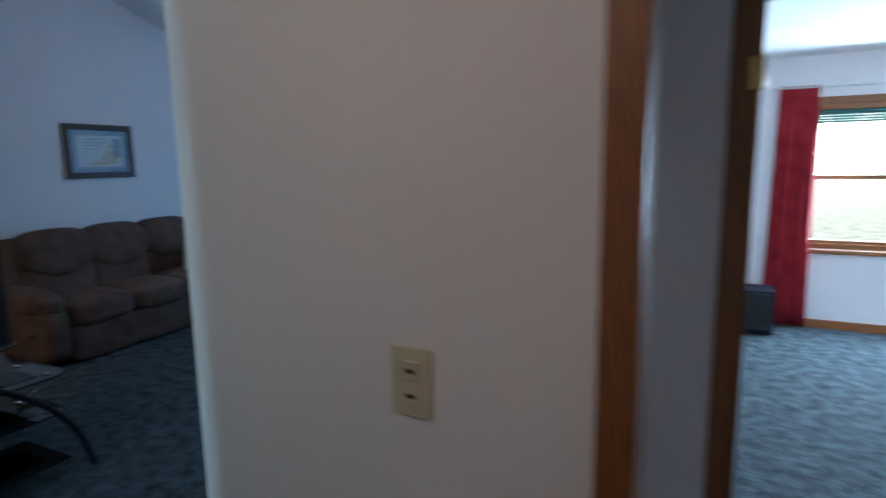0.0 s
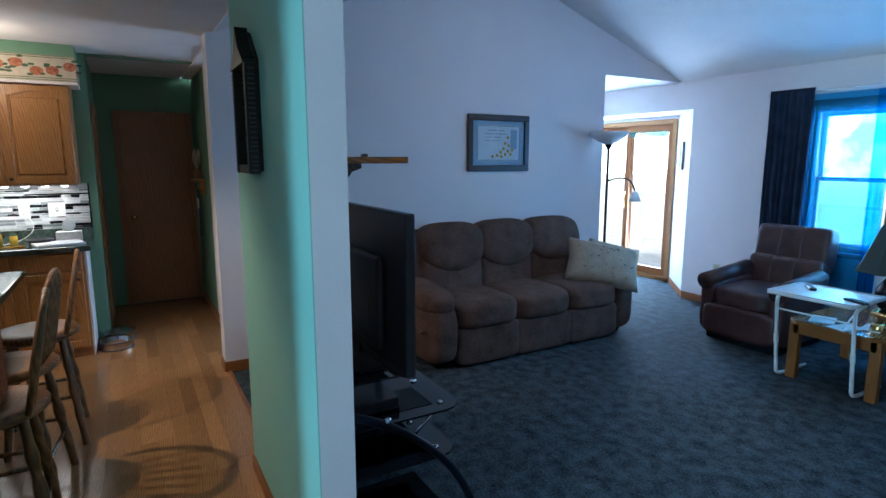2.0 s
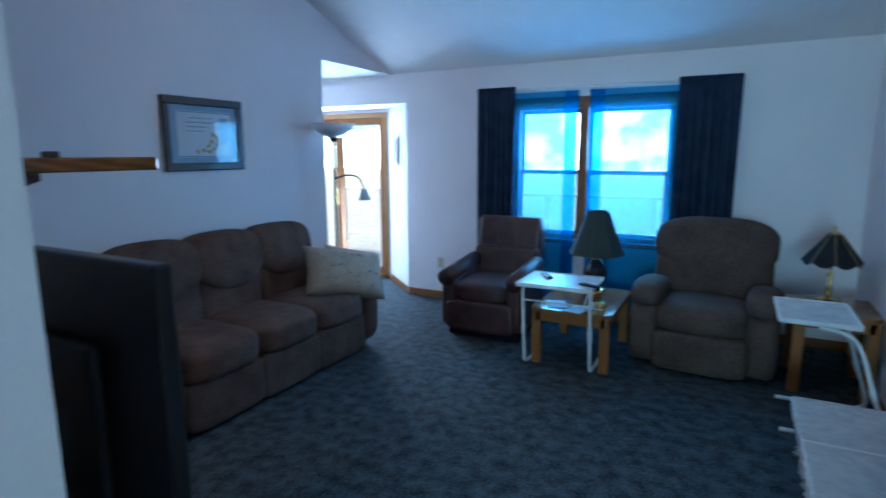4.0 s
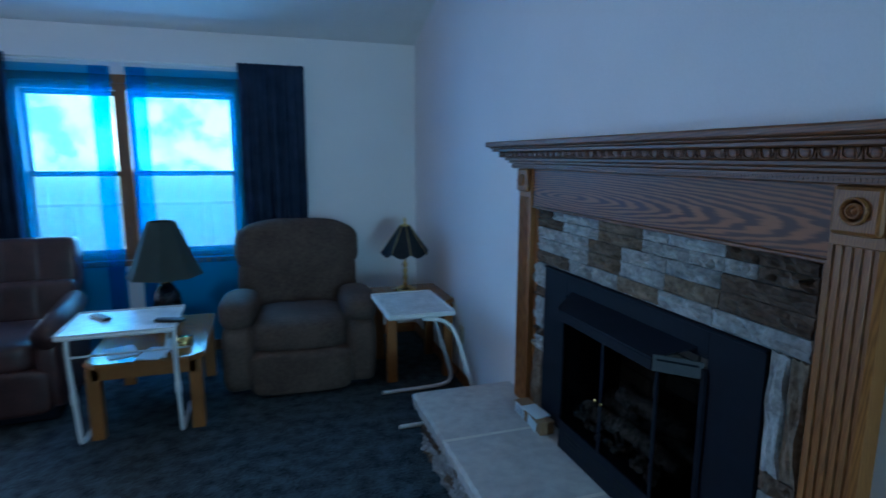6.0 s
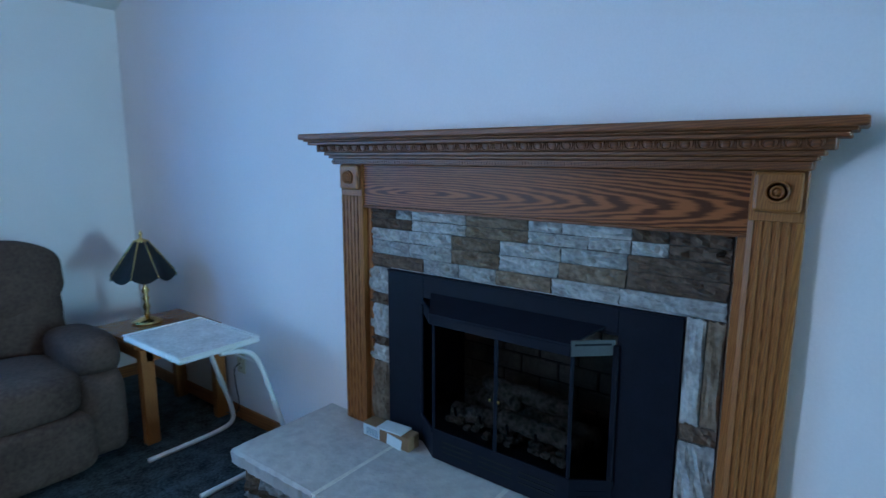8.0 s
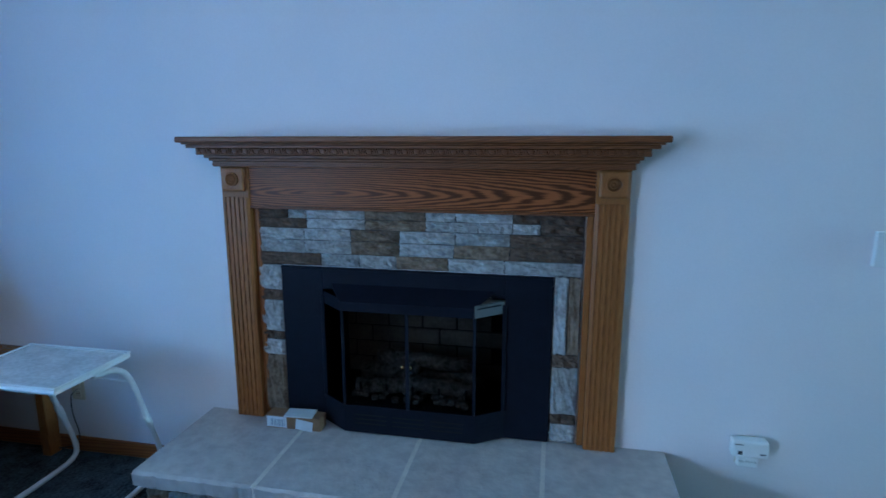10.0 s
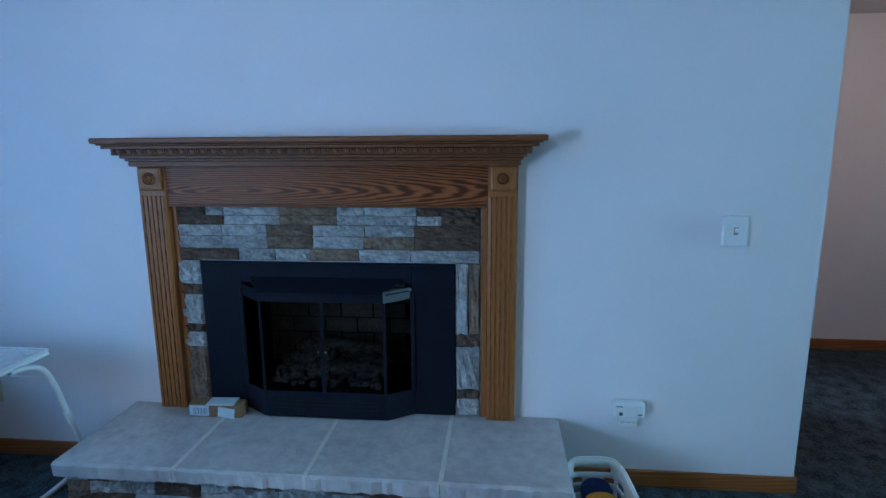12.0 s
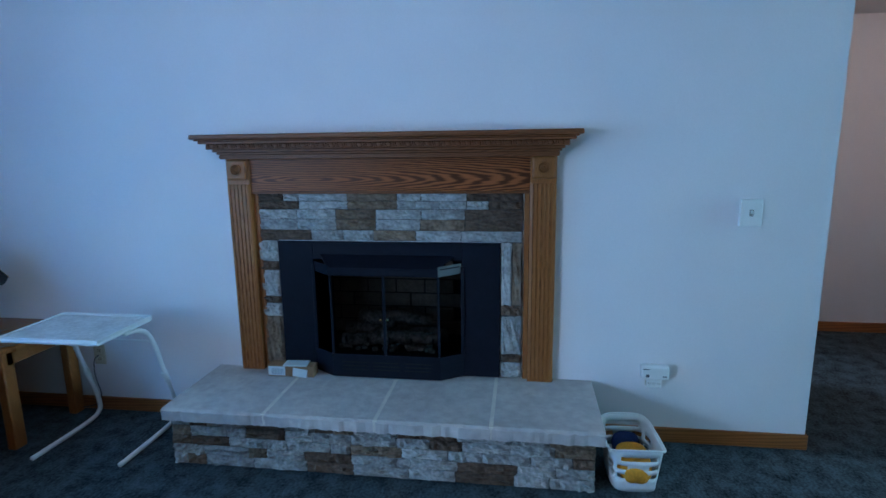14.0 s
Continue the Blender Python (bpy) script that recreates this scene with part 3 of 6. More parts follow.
# stones round the firebox: rows from the top, (height, [(width, kind), ...]) from the north side southwards
def stone_surround():
    t = thing("stone_surround", place(XE, 0, 0), "split stone veneer round the fireplace insert, pale and brown", "stone surround")
    part("mortar_bed", B(-0.004, 0, 2.672, 4.085, 1.046, 1.31), MORTAR, t)
    part("mortar_bed", B(-0.004, 0, 2.672, 2.783, 0.319, 1.046), MORTAR, t)
    part("mortar_bed", B(-0.004, 0, 3.973, 4.085, 0.319, 1.046), MORTAR, t)
    rows = [
        (1.255, 1.306, [(0.155, "d"), (0.085, "p"), (0.265, "p"), (0.265, "t"), (0.125, "p"), (0.235, "p"), (0.110, "d"), (0.17, "d")]),
        (1.212, 1.255, [(0.24, "d"), (0.265, "p"), (0.265, "t"), (0.22, "p"), (0.14, "p"), (0.112, "p"), (0.17, "d")]),
        (1.160, 1.212, [(0.225, "p"), (0.215, "p"), (0.215, "t"), (0.24, "p"), (0.225, "p"), (0.292, "d")]),
        (1.102, 1.160, [(0.225, "p"), (0.215, "p"), (0.215, "t"), (0.235, "p"), (0.230, "t"), (0.292, "d")]),
        (1.046, 1.102, [(0.30, "d"), (0.175, "p"), (0.165, "p"), (0.225, "t"), (0.235, "p"), (0.312, "p")]),
    ]
    s = 1.0
    for z0, z1, row in rows:
        y = 4.085
        for w, k in row:
            lay_stone(t, 0, max(2.672, y - w), y, z0, z1, k, s, 0.026)
            y -= w
            s += 1.37
    for y0, y1, col in ((3.975, 4.085, [(0.115, "p"), (0.05, "d"), (0.145, "p"), (0.04, "d"), (0.075, "p"), (0.30, "t")]), (2.672, 2.781, [(0.33, "p"), (0.055, "d"), (0.21, "p"), (0.045, "d"), (0.085, "p")])):
        z = 1.044
        for h, k in col:
            if y0 < 3 and h == 0.33:
                lay_stone(t, 0, y0, y0 + 0.052, z - h, z, "t", s, 0.026)
                lay_stone(t, 0, y0 + 0.052, y1, z - h, z, "p", s + 5, 0.026)
            else:
                lay_stone(t, 0, y0, y1, max(0.32, z - h), z, k, s, 0.026)
            z -= h
            s += 1.37
    return t


def gas_fireplace():
    t = thing("gas_fireplace", place(XE, 3.378, 0.319), "black steel gas fireplace insert with bay glass front", "fireplace")
    H = -0.319
    for a in ((-0.594, -0.40, 0.002, 1.042 + H), (0.40, 0.594, 0.002, 1.042 + H), (-0.40, 0.40, 0.955 + H, 1.042 + H)):
        part("surround_panel", B(-0.022, 0.0, a[0], a[1], a[2], a[3], 0.002), BLACK, t)
    part("panel_edge", B(-0.028, -0.022, -0.594, 0.594, 1.034 + H, 1.042 + H, 0.002), BLACK, t)
    # bay: straight front with slanting cheeks
    bay = [(-0.020, -0.41), (-0.100, -0.290), (-0.100, 0.290), (-0.020, 0.41)]
    part("base_box", prism([(x, y) for x, y in bay], "z", 0.004, 0.115), BLACK, t)
    dark = mat("dark_slot", (0.002, 0.002, 0.002), 0.9, 0, 0.1, 10, 0)
    for i in range(3):
        z = 0.045 + i * 0.02
        for y in (-0.17, 0.0, 0.17):
            part("louvre_slot", B(-0.1025, -0.1005, y - 0.07, y + 0.07, z, z + 0.006), dark, t)
    grille = bmesh.new()
    for i in range(3):
        z = 0.045 + i * 0.02
        box(grille, -0.05, 0.05, -0.0015, 0.0, z, z + 0.006)
    part("cheek_slots", grille, BLACK, t, "", False, pose(-0.0600, -0.353, 0, 0, 0, -56))
    part("lower_rail", prism([(x * 1.04 - 0.004, y * 1.01) for x, y in bay], "z", 0.115, 0.133), BLACK, t)
    hood = bmesh.new()
    up = [(-0.023, -0.36, 0.655), (-0.126, -0.285, 0.606), (-0.126, 0.285, 0.606), (-0.023, 0.36, 0.655)]
    lo = [hood.verts.new((x, y, z - 0.006)) for x, y, z in up]
    hi = [hood.verts.new(p) for p in up]
    hood.faces.new(hi)
    hood.faces.new(lo[::-1])
    for i in range(4):
        hood.faces.new((lo[i], lo[(i + 1) % 4], hi[(i + 1) % 4], hi[i]))
    bmesh.ops.recalc_face_normals(hood, faces=hood.faces)
    part("hood_top", hood, BLACK, t, "sloping black hood")
    part("hood_front", B(-0.128, -0.122, -0.288, 0.288, 0.565, 0.600, 0.002), BLACK, t)
    # south cheek is grey, not black: the light on it is in its colour
    part("hood_cheek", B(-0.072, 0.072, -0.003, 0.003, 0.565, 0.618, 0.002), GREY_METAL, t, "slotted hood cheek, greyed for the light that falls on it", False, pose(-0.074, -0.340, 0, 0, 0, -48))
    part("hood_cheek", B(-0.072, 0.072, -0.003, 0.003, 0.565, 0.618, 0.002), BLACK, t, "", False, pose(-0.074, 0.340, 0, 0, 0, 48))
    part("cheek_slot", B(-0.06, 0.06, -0.0045, -0.003, 0.600, 0.606), BLACK, t, "", False, pose(-0.074, -0.340, 0, 0, 0, -48))
    for y in (-0.285, 0.285):
        part("glass_post", B(-0.104, -0.094, y - 0.006, y + 0.006, 0.133, 0.57, 0.002), BLACK, t)
    for y in (-0.40, 0.40):
        part("glass_post", B(-0.036, -0.022, y - 0.008, y + 0.008, 0.133, 0.60, 0.002), BLACK, t)
    part("door_stile", B(-0.106, -0.1005, -0.008, 0.008, 0.133, 0.566, 0.002), BLACK, t)
    for y in (-0.018, 0.018):
        part("door_knob", puff(bmesh.new(), -0.112, y, 0.33, 0.014, 0.012, 0.014, 2, 3), BRASS, t, "small brass door knob", True)
    part("glass_pane", B(-0.100, -0.097, -0.280, 0.280, 0.133, 0.566), DARKGLASS, t, "smoked front glass")
    part("glass_pane", B(-0.070, 0.070, -0.0015, 0.0015, 0.133, 0.566), SIDEGLASS, t, "smoked side glass", False, pose(-0.061, -0.345, 0, 0, 0, -56))
    part("glass_pane", B(-0.070, 0.070, -0.0015, 0.0015, 0.133, 0.566), SIDEGLASS, t, "smoked side glass", False, pose(-0.061, 0.345, 0, 0, 0, 56))
    bm = bmesh.new()
    for r in range(6):
        for k in range(5):
            y = -0.40 + k * 0.17 + (0.085 if r % 2 else 0)
            box(bm, 0.270, 0.285, max(-0.40, y), min(0.40, y + 0.162), 0.13 + r * 0.082, 0.13 + r * 0.082 + 0.075, 0.003)
    part("firebrick_back", bm, FIREBRICK, t)
    bm = bmesh.new()
    box(bm, -0.02, 0.30, -0.42, -0.40, 0.10, 0.64)
    box(bm, -0.02, 0.30, 0.40, 0.42, 0.10, 0.64)
    box(bm, 0.285, 0.30, -0.42, 0.42, 0.10, 0.64)
    box(bm, -0.02, 0.30, -0.42, 0.42, 0.628, 0.648)
    box(bm, -0.02, 0.30, -0.42, 0.42, 0.09, 0.118)
    part("firebox_lining", bm, BLACK, t)
    for k, (a, b, r) in enumerate((((0.12, -0.30, 0.18), (0.15, 0.28, 0.19), 0.045), ((0.05, -0.27, 0.17), (0.03, 0.05, 0.20), 0.035), ((0.04, 0.0, 0.18), (0.02, 0.27, 0.17), 0.035), ((0.13, -0.22, 0.26), (0.06, 0.10, 0.30), 0.036), ((0.05, -0.02, 0.27), (0.16, 0.20, 0.27), 0.034))):
        bm = bmesh.new()
        A, Bv = Vector(a), Vector(b)
        tube(bm, [A.lerp(Bv, i / 8) + Vector((0, 0, 0.012 * noise.noise(Vector((i * 0.9, k, 0))))) for i in range(9)], lambda f, r=r, k=k: r * (1 + 0.25 * noise.noise(Vector((f * 6, k * 3.1, 1)))), 9)
        part("ceramic_log", bm, LOGS, t, "", True)
    bm = bmesh.new()
    for k in range(5):
        tube(bm, [(0.0, -0.24 + k * 0.12, 0.12), (-0.02, -0.24 + k * 0.12, 0.20)], 0.006, 6)
    box(bm, -0.03, 0.20, -0.30, 0.30, 0.119, 0.130)
    part("grate", bm, BLACK, t)
    bm = bmesh.new()
    rng = random.Random(4)
    for k in range(40):
        puff(bm, rng.uniform(-0.06, 0.02), rng.uniform(-0.27, 0.27), 0.142 + rng.uniform(0, 0.02), 0.03, 0.035, 0.025, 2.5, 1)
    tagged(part("embers", bm, LOGS, t, "grey ceramic ember chunks"), kind="stuff")
    return t


def hearth():
    t = thing("hearth", place(0, 0, 0), "raised hearth of split stone with pale stone slabs", "hearth")
    part("core", B(-0.832, XE, 2.375, 4.345, 0.0, 0.255), MORTAR, t)
    cuts = [2.306, 2.80, 3.325, 3.86, 4.38]
    for a, b in zip(cuts, cuts[1:]):
        bm = bmesh.new()
        nx, ny = 10, 26
        top, bot = [], []
        for i in range(nx + 1):
            r0, r1 = [], []
            for j in range(ny + 1):
                x = -0.912 + (XE + 0.912 - 0.001) * (i / nx) ** 1.6
                y = a + 0.004 + (b - a - 0.008) * j / ny
                rim = i == 0
                wob = 0.007 * noise.noise(Vector((y * 22, a, 0))) + 0.006 * noise.noise(Vector((y * 60, a, 4))) if rim else 0
                z = 0.317 + 0.0018 * noise.noise(Vector((x * 7, y * 7, a))) - (0.008 + 0.006 * noise.noise(Vector((y * 35, a, 9))) if rim else 0)
                r0.append(bm.verts.new((x + wob, y, z)))
                r1.append(bm.verts.new((x + wob * 1.5 + (0.004 if rim else 0), y, 0.257)))
            top.append(r0), bot.append(r1)
        for i in range(nx):
            for j in range(ny):
                bm.faces.new((top[i][j], top[i + 1][j], top[i + 1][j + 1], top[i][j + 1]))
                bm.faces.new((bot[i][j], bot[i][j + 1], bot[i + 1][j + 1], bot[i + 1][j]))
        for j in range(ny):
            bm.faces.new((top[0][j], top[0][j + 1], bot[0][j + 1], bot[0][j]))
            bm.faces.new((top[nx][j + 1], top[nx][j], bot[nx][j], bot[nx][j + 1]))
        for i in range(nx):
            bm.faces.new((top[i + 1][0], top[i][0], bot[i][0], bot[i + 1][0]))
            bm.faces.new((top[i][ny], top[i + 1][ny], bot[i + 1][ny], bot[i][ny]))
        bmesh.ops.recalc_face_normals(bm, faces=bm.faces)
        part("slab", bm, SLAB, t)
    for y in cuts[1:-1]:
        part("grout_joint", B(-0.908, XE, y - 0.009, y + 0.009, 0.26, 0.3182), GROUT, t)
    rows = [(0.205, 0.255, [(0.10, "p"), (0.085, "d"), (0.20, "p"), (0.20, "d"), (0.15, "p"), (0.09, "d"), (0.10, "t"), (0.21, "p"), (0.12, "d"), (0.16, "d"), (0.25, "p"), (0.17, "p"), (0.20, "t")]),
            (0.155, 0.205, [(0.10, "t"), (0.19, "p"), (0.10, "p"), (0.20, "d"), (0.14, "p"), (0.19, "p"), (0.22, "p"), (0.16, "p"), (0.15, "d"), (0.22, "p"), (0.20, "p"), (0.18, "t")]),
            (0.105, 0.155, [(0.10, "t"), (0.20, "d"), (0.20, "p"), (0.10, "p"), (0.22, "p"), (0.10, "p"), (0.25, "t"), (0.22, "p"), (0.16, "p"), (0.22, "p"), (0.19, "p"), (0.10, "d")]),
            (0.055, 0.105, [(0.07, "p"), (0.09, "p"), (0.23, "p"), (0.09, "t"), (0.19, "p"), (0.23, "d"), (0.28, "p"), (0.22, "p"), (0.27, "d"), (0.17, "p"), (0.17, "p")]),
            (0.0, 0.055, [(0.07, "p"), (0.10, "t"), (0.25, "p"), (0.27, "p"), (0.23, "d"), (0.27, "p"), (0.22, "p"), (0.27, "d"), (0.16, "p"), (0.20, "p")])]
    s = 50.0
    for z0, z1, row in rows:
        y = 4.372
        f = 2.032 / sum(w for w, _ in row)
        for w, k in row:
            lay_stone(t, -0.832, y - w * f, y, z0, z1, k, s, 0.034)
            y -= w * f
            s += 1.37
    # the two ends
    for ye, turn, flip in ((2.375, 90, 1), (4.345, -90, -1)):
        for r in range(5):
            x = -0.832
            for w, k in ((0.17, "pdtpp"[r]), (0.15, "tppdp"[r]), (0.152, "ptpdp"[r])):
                me = rough_stone(s, 0.034, w - 0.004, 0.047)
                me.materials.append(KIND[k])
                piece("stone", me, t, pose(x + w / 2, ye, 0.0275 + r * 0.05, 0, 0, turn))
                x += w
                s += 1.37
    return t


def tray_table(m, label, tip, bend, hx, hy):
    """Folding tray table: x is its length, feet run towards -y, uprights stand at +y."""
    t = thing("tray_table", m, label, "tray table", "folding tray tables")
    bm = B(-hx, hx, -hy, hy, 0.645, 0.668, 0.010, 2)
    top = part("tray_top", bm, WHITE_PLASTIC, t)
    part("tray_inlay", B(-hx + 0.02, hx - 0.02, -hy + 0.02, hy - 0.02, 0.6685, 0.670), TRAY_TOP, top, "marbled inset")
    bm = bmesh.new()
    for a in ((-hx, hx, -hy, -hy + 0.008), (-hx, hx, hy - 0.008, hy), (-hx, -hx + 0.008, -hy + 0.008, hy - 0.008), (hx - 0.008, hx, -hy + 0.008, hy - 0.008)):
        box(bm, *a, 0.668, 0.676, 0.002)
    part("tray_rim", bm, WHITE_PLASTIC, top)
    for s in (-1, 1):
        x = s * 0.243
        pts = [(x, tip, 0.0125), (x, bend - 0.12, 0.0125), (x, bend - 0.01, 0.03), (x, bend, 0.10), (x, bend * 0.6 + 0.06, 0.33), (x, bend * 0.25 + 0.11, 0.56), (x, 0.12, 0.625), (x, 0.0, 0.640)]
        part("leg_tube", tube(bmesh.new(), pts, 0.0125, 10, True, 2), WHITE_ENAMEL, t, "", True)
        part("height_collar", tube(bmesh.new(), [(x, bend * 0.7 + 0.045, 0.27), (x, bend * 0.6 + 0.06, 0.33)], 0.0165, 10), WHITE_PLASTIC, t)
    part("cross_bar", tube(bmesh.new(), [(-0.243, bend * 0.28 + 0.107, 0.53), (0.243, bend * 0.28 + 0.107, 0.53)], 0.006, 8), WHITE_ENAMEL, t)
    part("support_arm", tube(bmesh.new(), [(-0.20, 0.17, 0.50), (-0.20, -0.10, 0.642)], 0.006, 8), WHITE_ENAMEL, t)
    return t


def end_table(m, w, d, h, label):
    t = thing("end_table", m, label, "table", "oak end tables")
    c = 0.07
    pts = [(-w / 2 + c, -d / 2), (w / 2 - c, -d / 2), (w / 2, -d / 2 + c), (w / 2, d / 2), (-w / 2, d / 2), (-w / 2, -d / 2 + c)]
    bm = prism(pts, "z", h - 0.03, h)
    part("tabletop", bm, TABLE_OAK, t)
    part("top_edge_band", prism([(x * 1.012, y * 1.012) for x, y in pts], "z", h - 0.027, h - 0.008), PILASTER_OAK, t)
    bm = bmesh.new()
    box(bm, -w / 2 + 0.04, w / 2 - 0.04, -d / 2 + 0.03, -d / 2 + 0.05, h - 0.10, h - 0.03)
    part("apron", bm, PILASTER_OAK, t)
    part("apron", B(-w / 2 + 0.03, -w / 2 + 0.05, -d / 2 + 0.05, d / 2 - 0.04, h - 0.10, h - 0.03), PILASTER_OAK, t)
    part("apron", B(w / 2 - 0.05, w / 2 - 0.03, -d / 2 + 0.05, d / 2 - 0.04, h - 0.10, h - 0.03), PILASTER_OAK, t)
    for x in (-1, 1):
        for y in (-1, 1):
            px, py = x * (w / 2 - 0.045), y * (d / 2 - 0.05)
            part("leg", B(px - 0.035, px + 0.035, py - 0.02 , py + 0.03, 0, h - 0.03, 0.006, 2), PILASTER_OAK, t)
    return t


def headrest(bm, axis, c, half, z_mid, reach, drop, crown):
    """Bow a back cushion: its lower edge sags into a smile, its upper corners round off."""
    for v in bm.verts:
        u = min(1.0, abs((v.co.y if axis == "y" else v.co.x) - c) / half)
        f = (v.co.z - z_mid) / reach
        if f < 0:
            v.co.z -= drop * (1 - u * u) * min(1.0, -f) - drop * 0.45 * u * u * min(1.0, -f)
        else:
            v.co.z -= crown * u ** 3 * min(1.0, f)
    return bm


def recliner(m, w, colour, label, style):
    """Faces -y. style 0: square back in three channels; 1: overstuffed with a lumbar fold."""
    t = thing("recliner", m, label, "armchair", "recliners by the window")
    s = 0.012
    if style == 0:
        for k in range(3):
            part("headrest", puff(bmesh.new(), (k - 1) * 0.190, 0.30, 0.850, 0.245, 0.20, 0.38, 7, 8, s, k), colour, t, "", True, pose(0, 0, 0, -9, 0, 0))
            part("back_cushion", puff(bmesh.new(), (k - 1) * 0.190, 0.255, 0.575, 0.245, 0.20, 0.34, 7, 8, s, k + 4), colour, t, "", True, pose(0, 0, 0, -7, 0, 0))
        part("seat_cushion", puff(bmesh.new(), 0, -0.10, 0.40, w - 0.22, 0.62, 0.19, 5, 10, s, 9), colour, t, "", True)
        part("footrest", puff(bmesh.new(), 0, -0.36, 0.20, w - 0.12, 0.14, 0.27, 7, 10, s, 12), colour, t, "", True)
        for x in (-1, 1):
            part("arm", puff(bmesh.new(), x * (w / 2 - 0.075), -0.06, 0.30, 0.14, 0.68, 0.46, 7, 8, s, x), colour, t, "", True)
            bm = bmesh.new()
            tube(bm, [(x * (w / 2 - 0.065), -0.42, 0.52), (x * (w / 2 - 0.065), 0.0, 0.555), (x * (w / 2 - 0.065), 0.24, 0.575)], lambda f: 0.074, 12)
            part("arm_pad", bm, colour, t, "rolled arm pad", True)
    else:
        part("headrest", headrest(puff(bmesh.new(), 0, 0.27, 0.895, w - 0.09, 0.33, 0.43, 4.2, 16, s, 1), "x", 0, w / 2 - 0.06, 0.895, 0.2, 0.075, 0.05), colour, t, "", True, pose(0, 0, 0, -8, 0, 0))
        part("back_cushion", puff(bmesh.new(), 0, 0.285, 0.62, w - 0.13, 0.29, 0.52, 4.4, 14, s, 2), colour, t, "", True, pose(0, 0, 0, -6, 0, 0))
        part("seat_cushion", puff(bmesh.new(), 0, -0.13, 0.38, w - 0.34, 0.64, 0.24, 3.8, 12, s, 4), colour, t, "", True)
        part("footrest", puff(bmesh.new(), 0, -0.40, 0.16, w - 0.36, 0.16, 0.29, 6, 10, s, 5), colour, t, "", True)
        for x in (-1, 1):
            part("arm_side", puff(bmesh.new(), x * (w / 2 - 0.11), -0.04, 0.24, 0.22, 0.78, 0.46, 5, 10, s, 6 + x), colour, t, "", True)
            part("arm_pad", puff(bmesh.new(), x * (w / 2 - 0.105), -0.10, 0.50, 0.25, 0.66, 0.22, 3.0, 10, s, 8 + x), colour, t, "puffed arm pad", True, pose(0, 0, 0, -4, 0, 0))
    part("base_frame", B(-w / 2 + 0.06, w / 2 - 0.06, -0.34, 0.36, 0.0, 0.09, 0.01), BLACK, t)
    if style == 0:
        part("release_lever", tube(bmesh.new(), [(-w / 2, -0.10, 0.27), (-w / 2 - 0.012, -0.14, 0.30)], 0.012, 8), BLACK_PLASTIC, t)
    return t


def sofa():
    """Faces +x; built with y as its length."""
    t = thing("sofa", place(-4.24, 3.79, 0), "brown suede three-seat reclining sofa against the picture wall", "sofa")
    s = 0.012
    for k in range(3):
        y = (k - 1) * 0.545
        part("headrest", headrest(puff(bmesh.new(), -0.150, y, 0.885, 0.33, 0.625, 0.37, 4.0, 16, s, k), "y", y, 0.30, 0.885, 0.18, 0.065, 0.05), SUEDE, t, "", True, pose(0, 0, 0, 0, -7, 0))
        part("back_cushion", puff(bmesh.new(), -0.185, y, 0.60, 0.29, 0.60, 0.50, 4.2, 14, s, k + 6), SUEDE, t, "", True, pose(0, 0, 0, 0, -6, 0))
        part("seat_cushion", puff(bmesh.new(), 0.10, y, 0.395, 0.70, 0.595, 0.24, 4.2, 14, s, k + 9), SUEDE, t, "", True)
        part("footrest", puff(bmesh.new(), 0.34, y, 0.165, 0.15, 0.585, 0.31, 7, 10, s, k + 12), SUEDE, t, "", True)
    for y in (-1, 1):
        part("arm_side", puff(bmesh.new(), 0.04, y * 0.93, 0.27, 0.76, 0.25, 0.50, 4, 12, s, y), SUEDE, t, "", True)
        part("arm_pad", puff(bmesh.new(), 0.02, y * 0.935, 0.52, 0.72, 0.27, 0.20, 2.8, 12, s, 3 + y), SUEDE, t, "rounded arm pad", True, pose(0, 0, 0, 0, 3, 0))
        part("back_wing", puff(bmesh.new(), -0.25, y * 0.85, 0.62, 0.24, 0.24, 0.80, 3.4, 10, s, 5 + y), SUEDE, t, "", True, pose(0, 0, 0, 0, -5, 0))
    part("base_frame", B(-0.34, 0.30, -0.98, 0.98, 0.0, 0.10, 0.01), BLACK, t)
    part("release_lever", tube(bmesh.new(), [(0.20, -1.06, 0.27), (0.26, -1.075, 0.30), (0.30, -1.075, 0.30)], 0.011, 8), STOOL_WOOD, t, "wooden release lever", True)
    return t


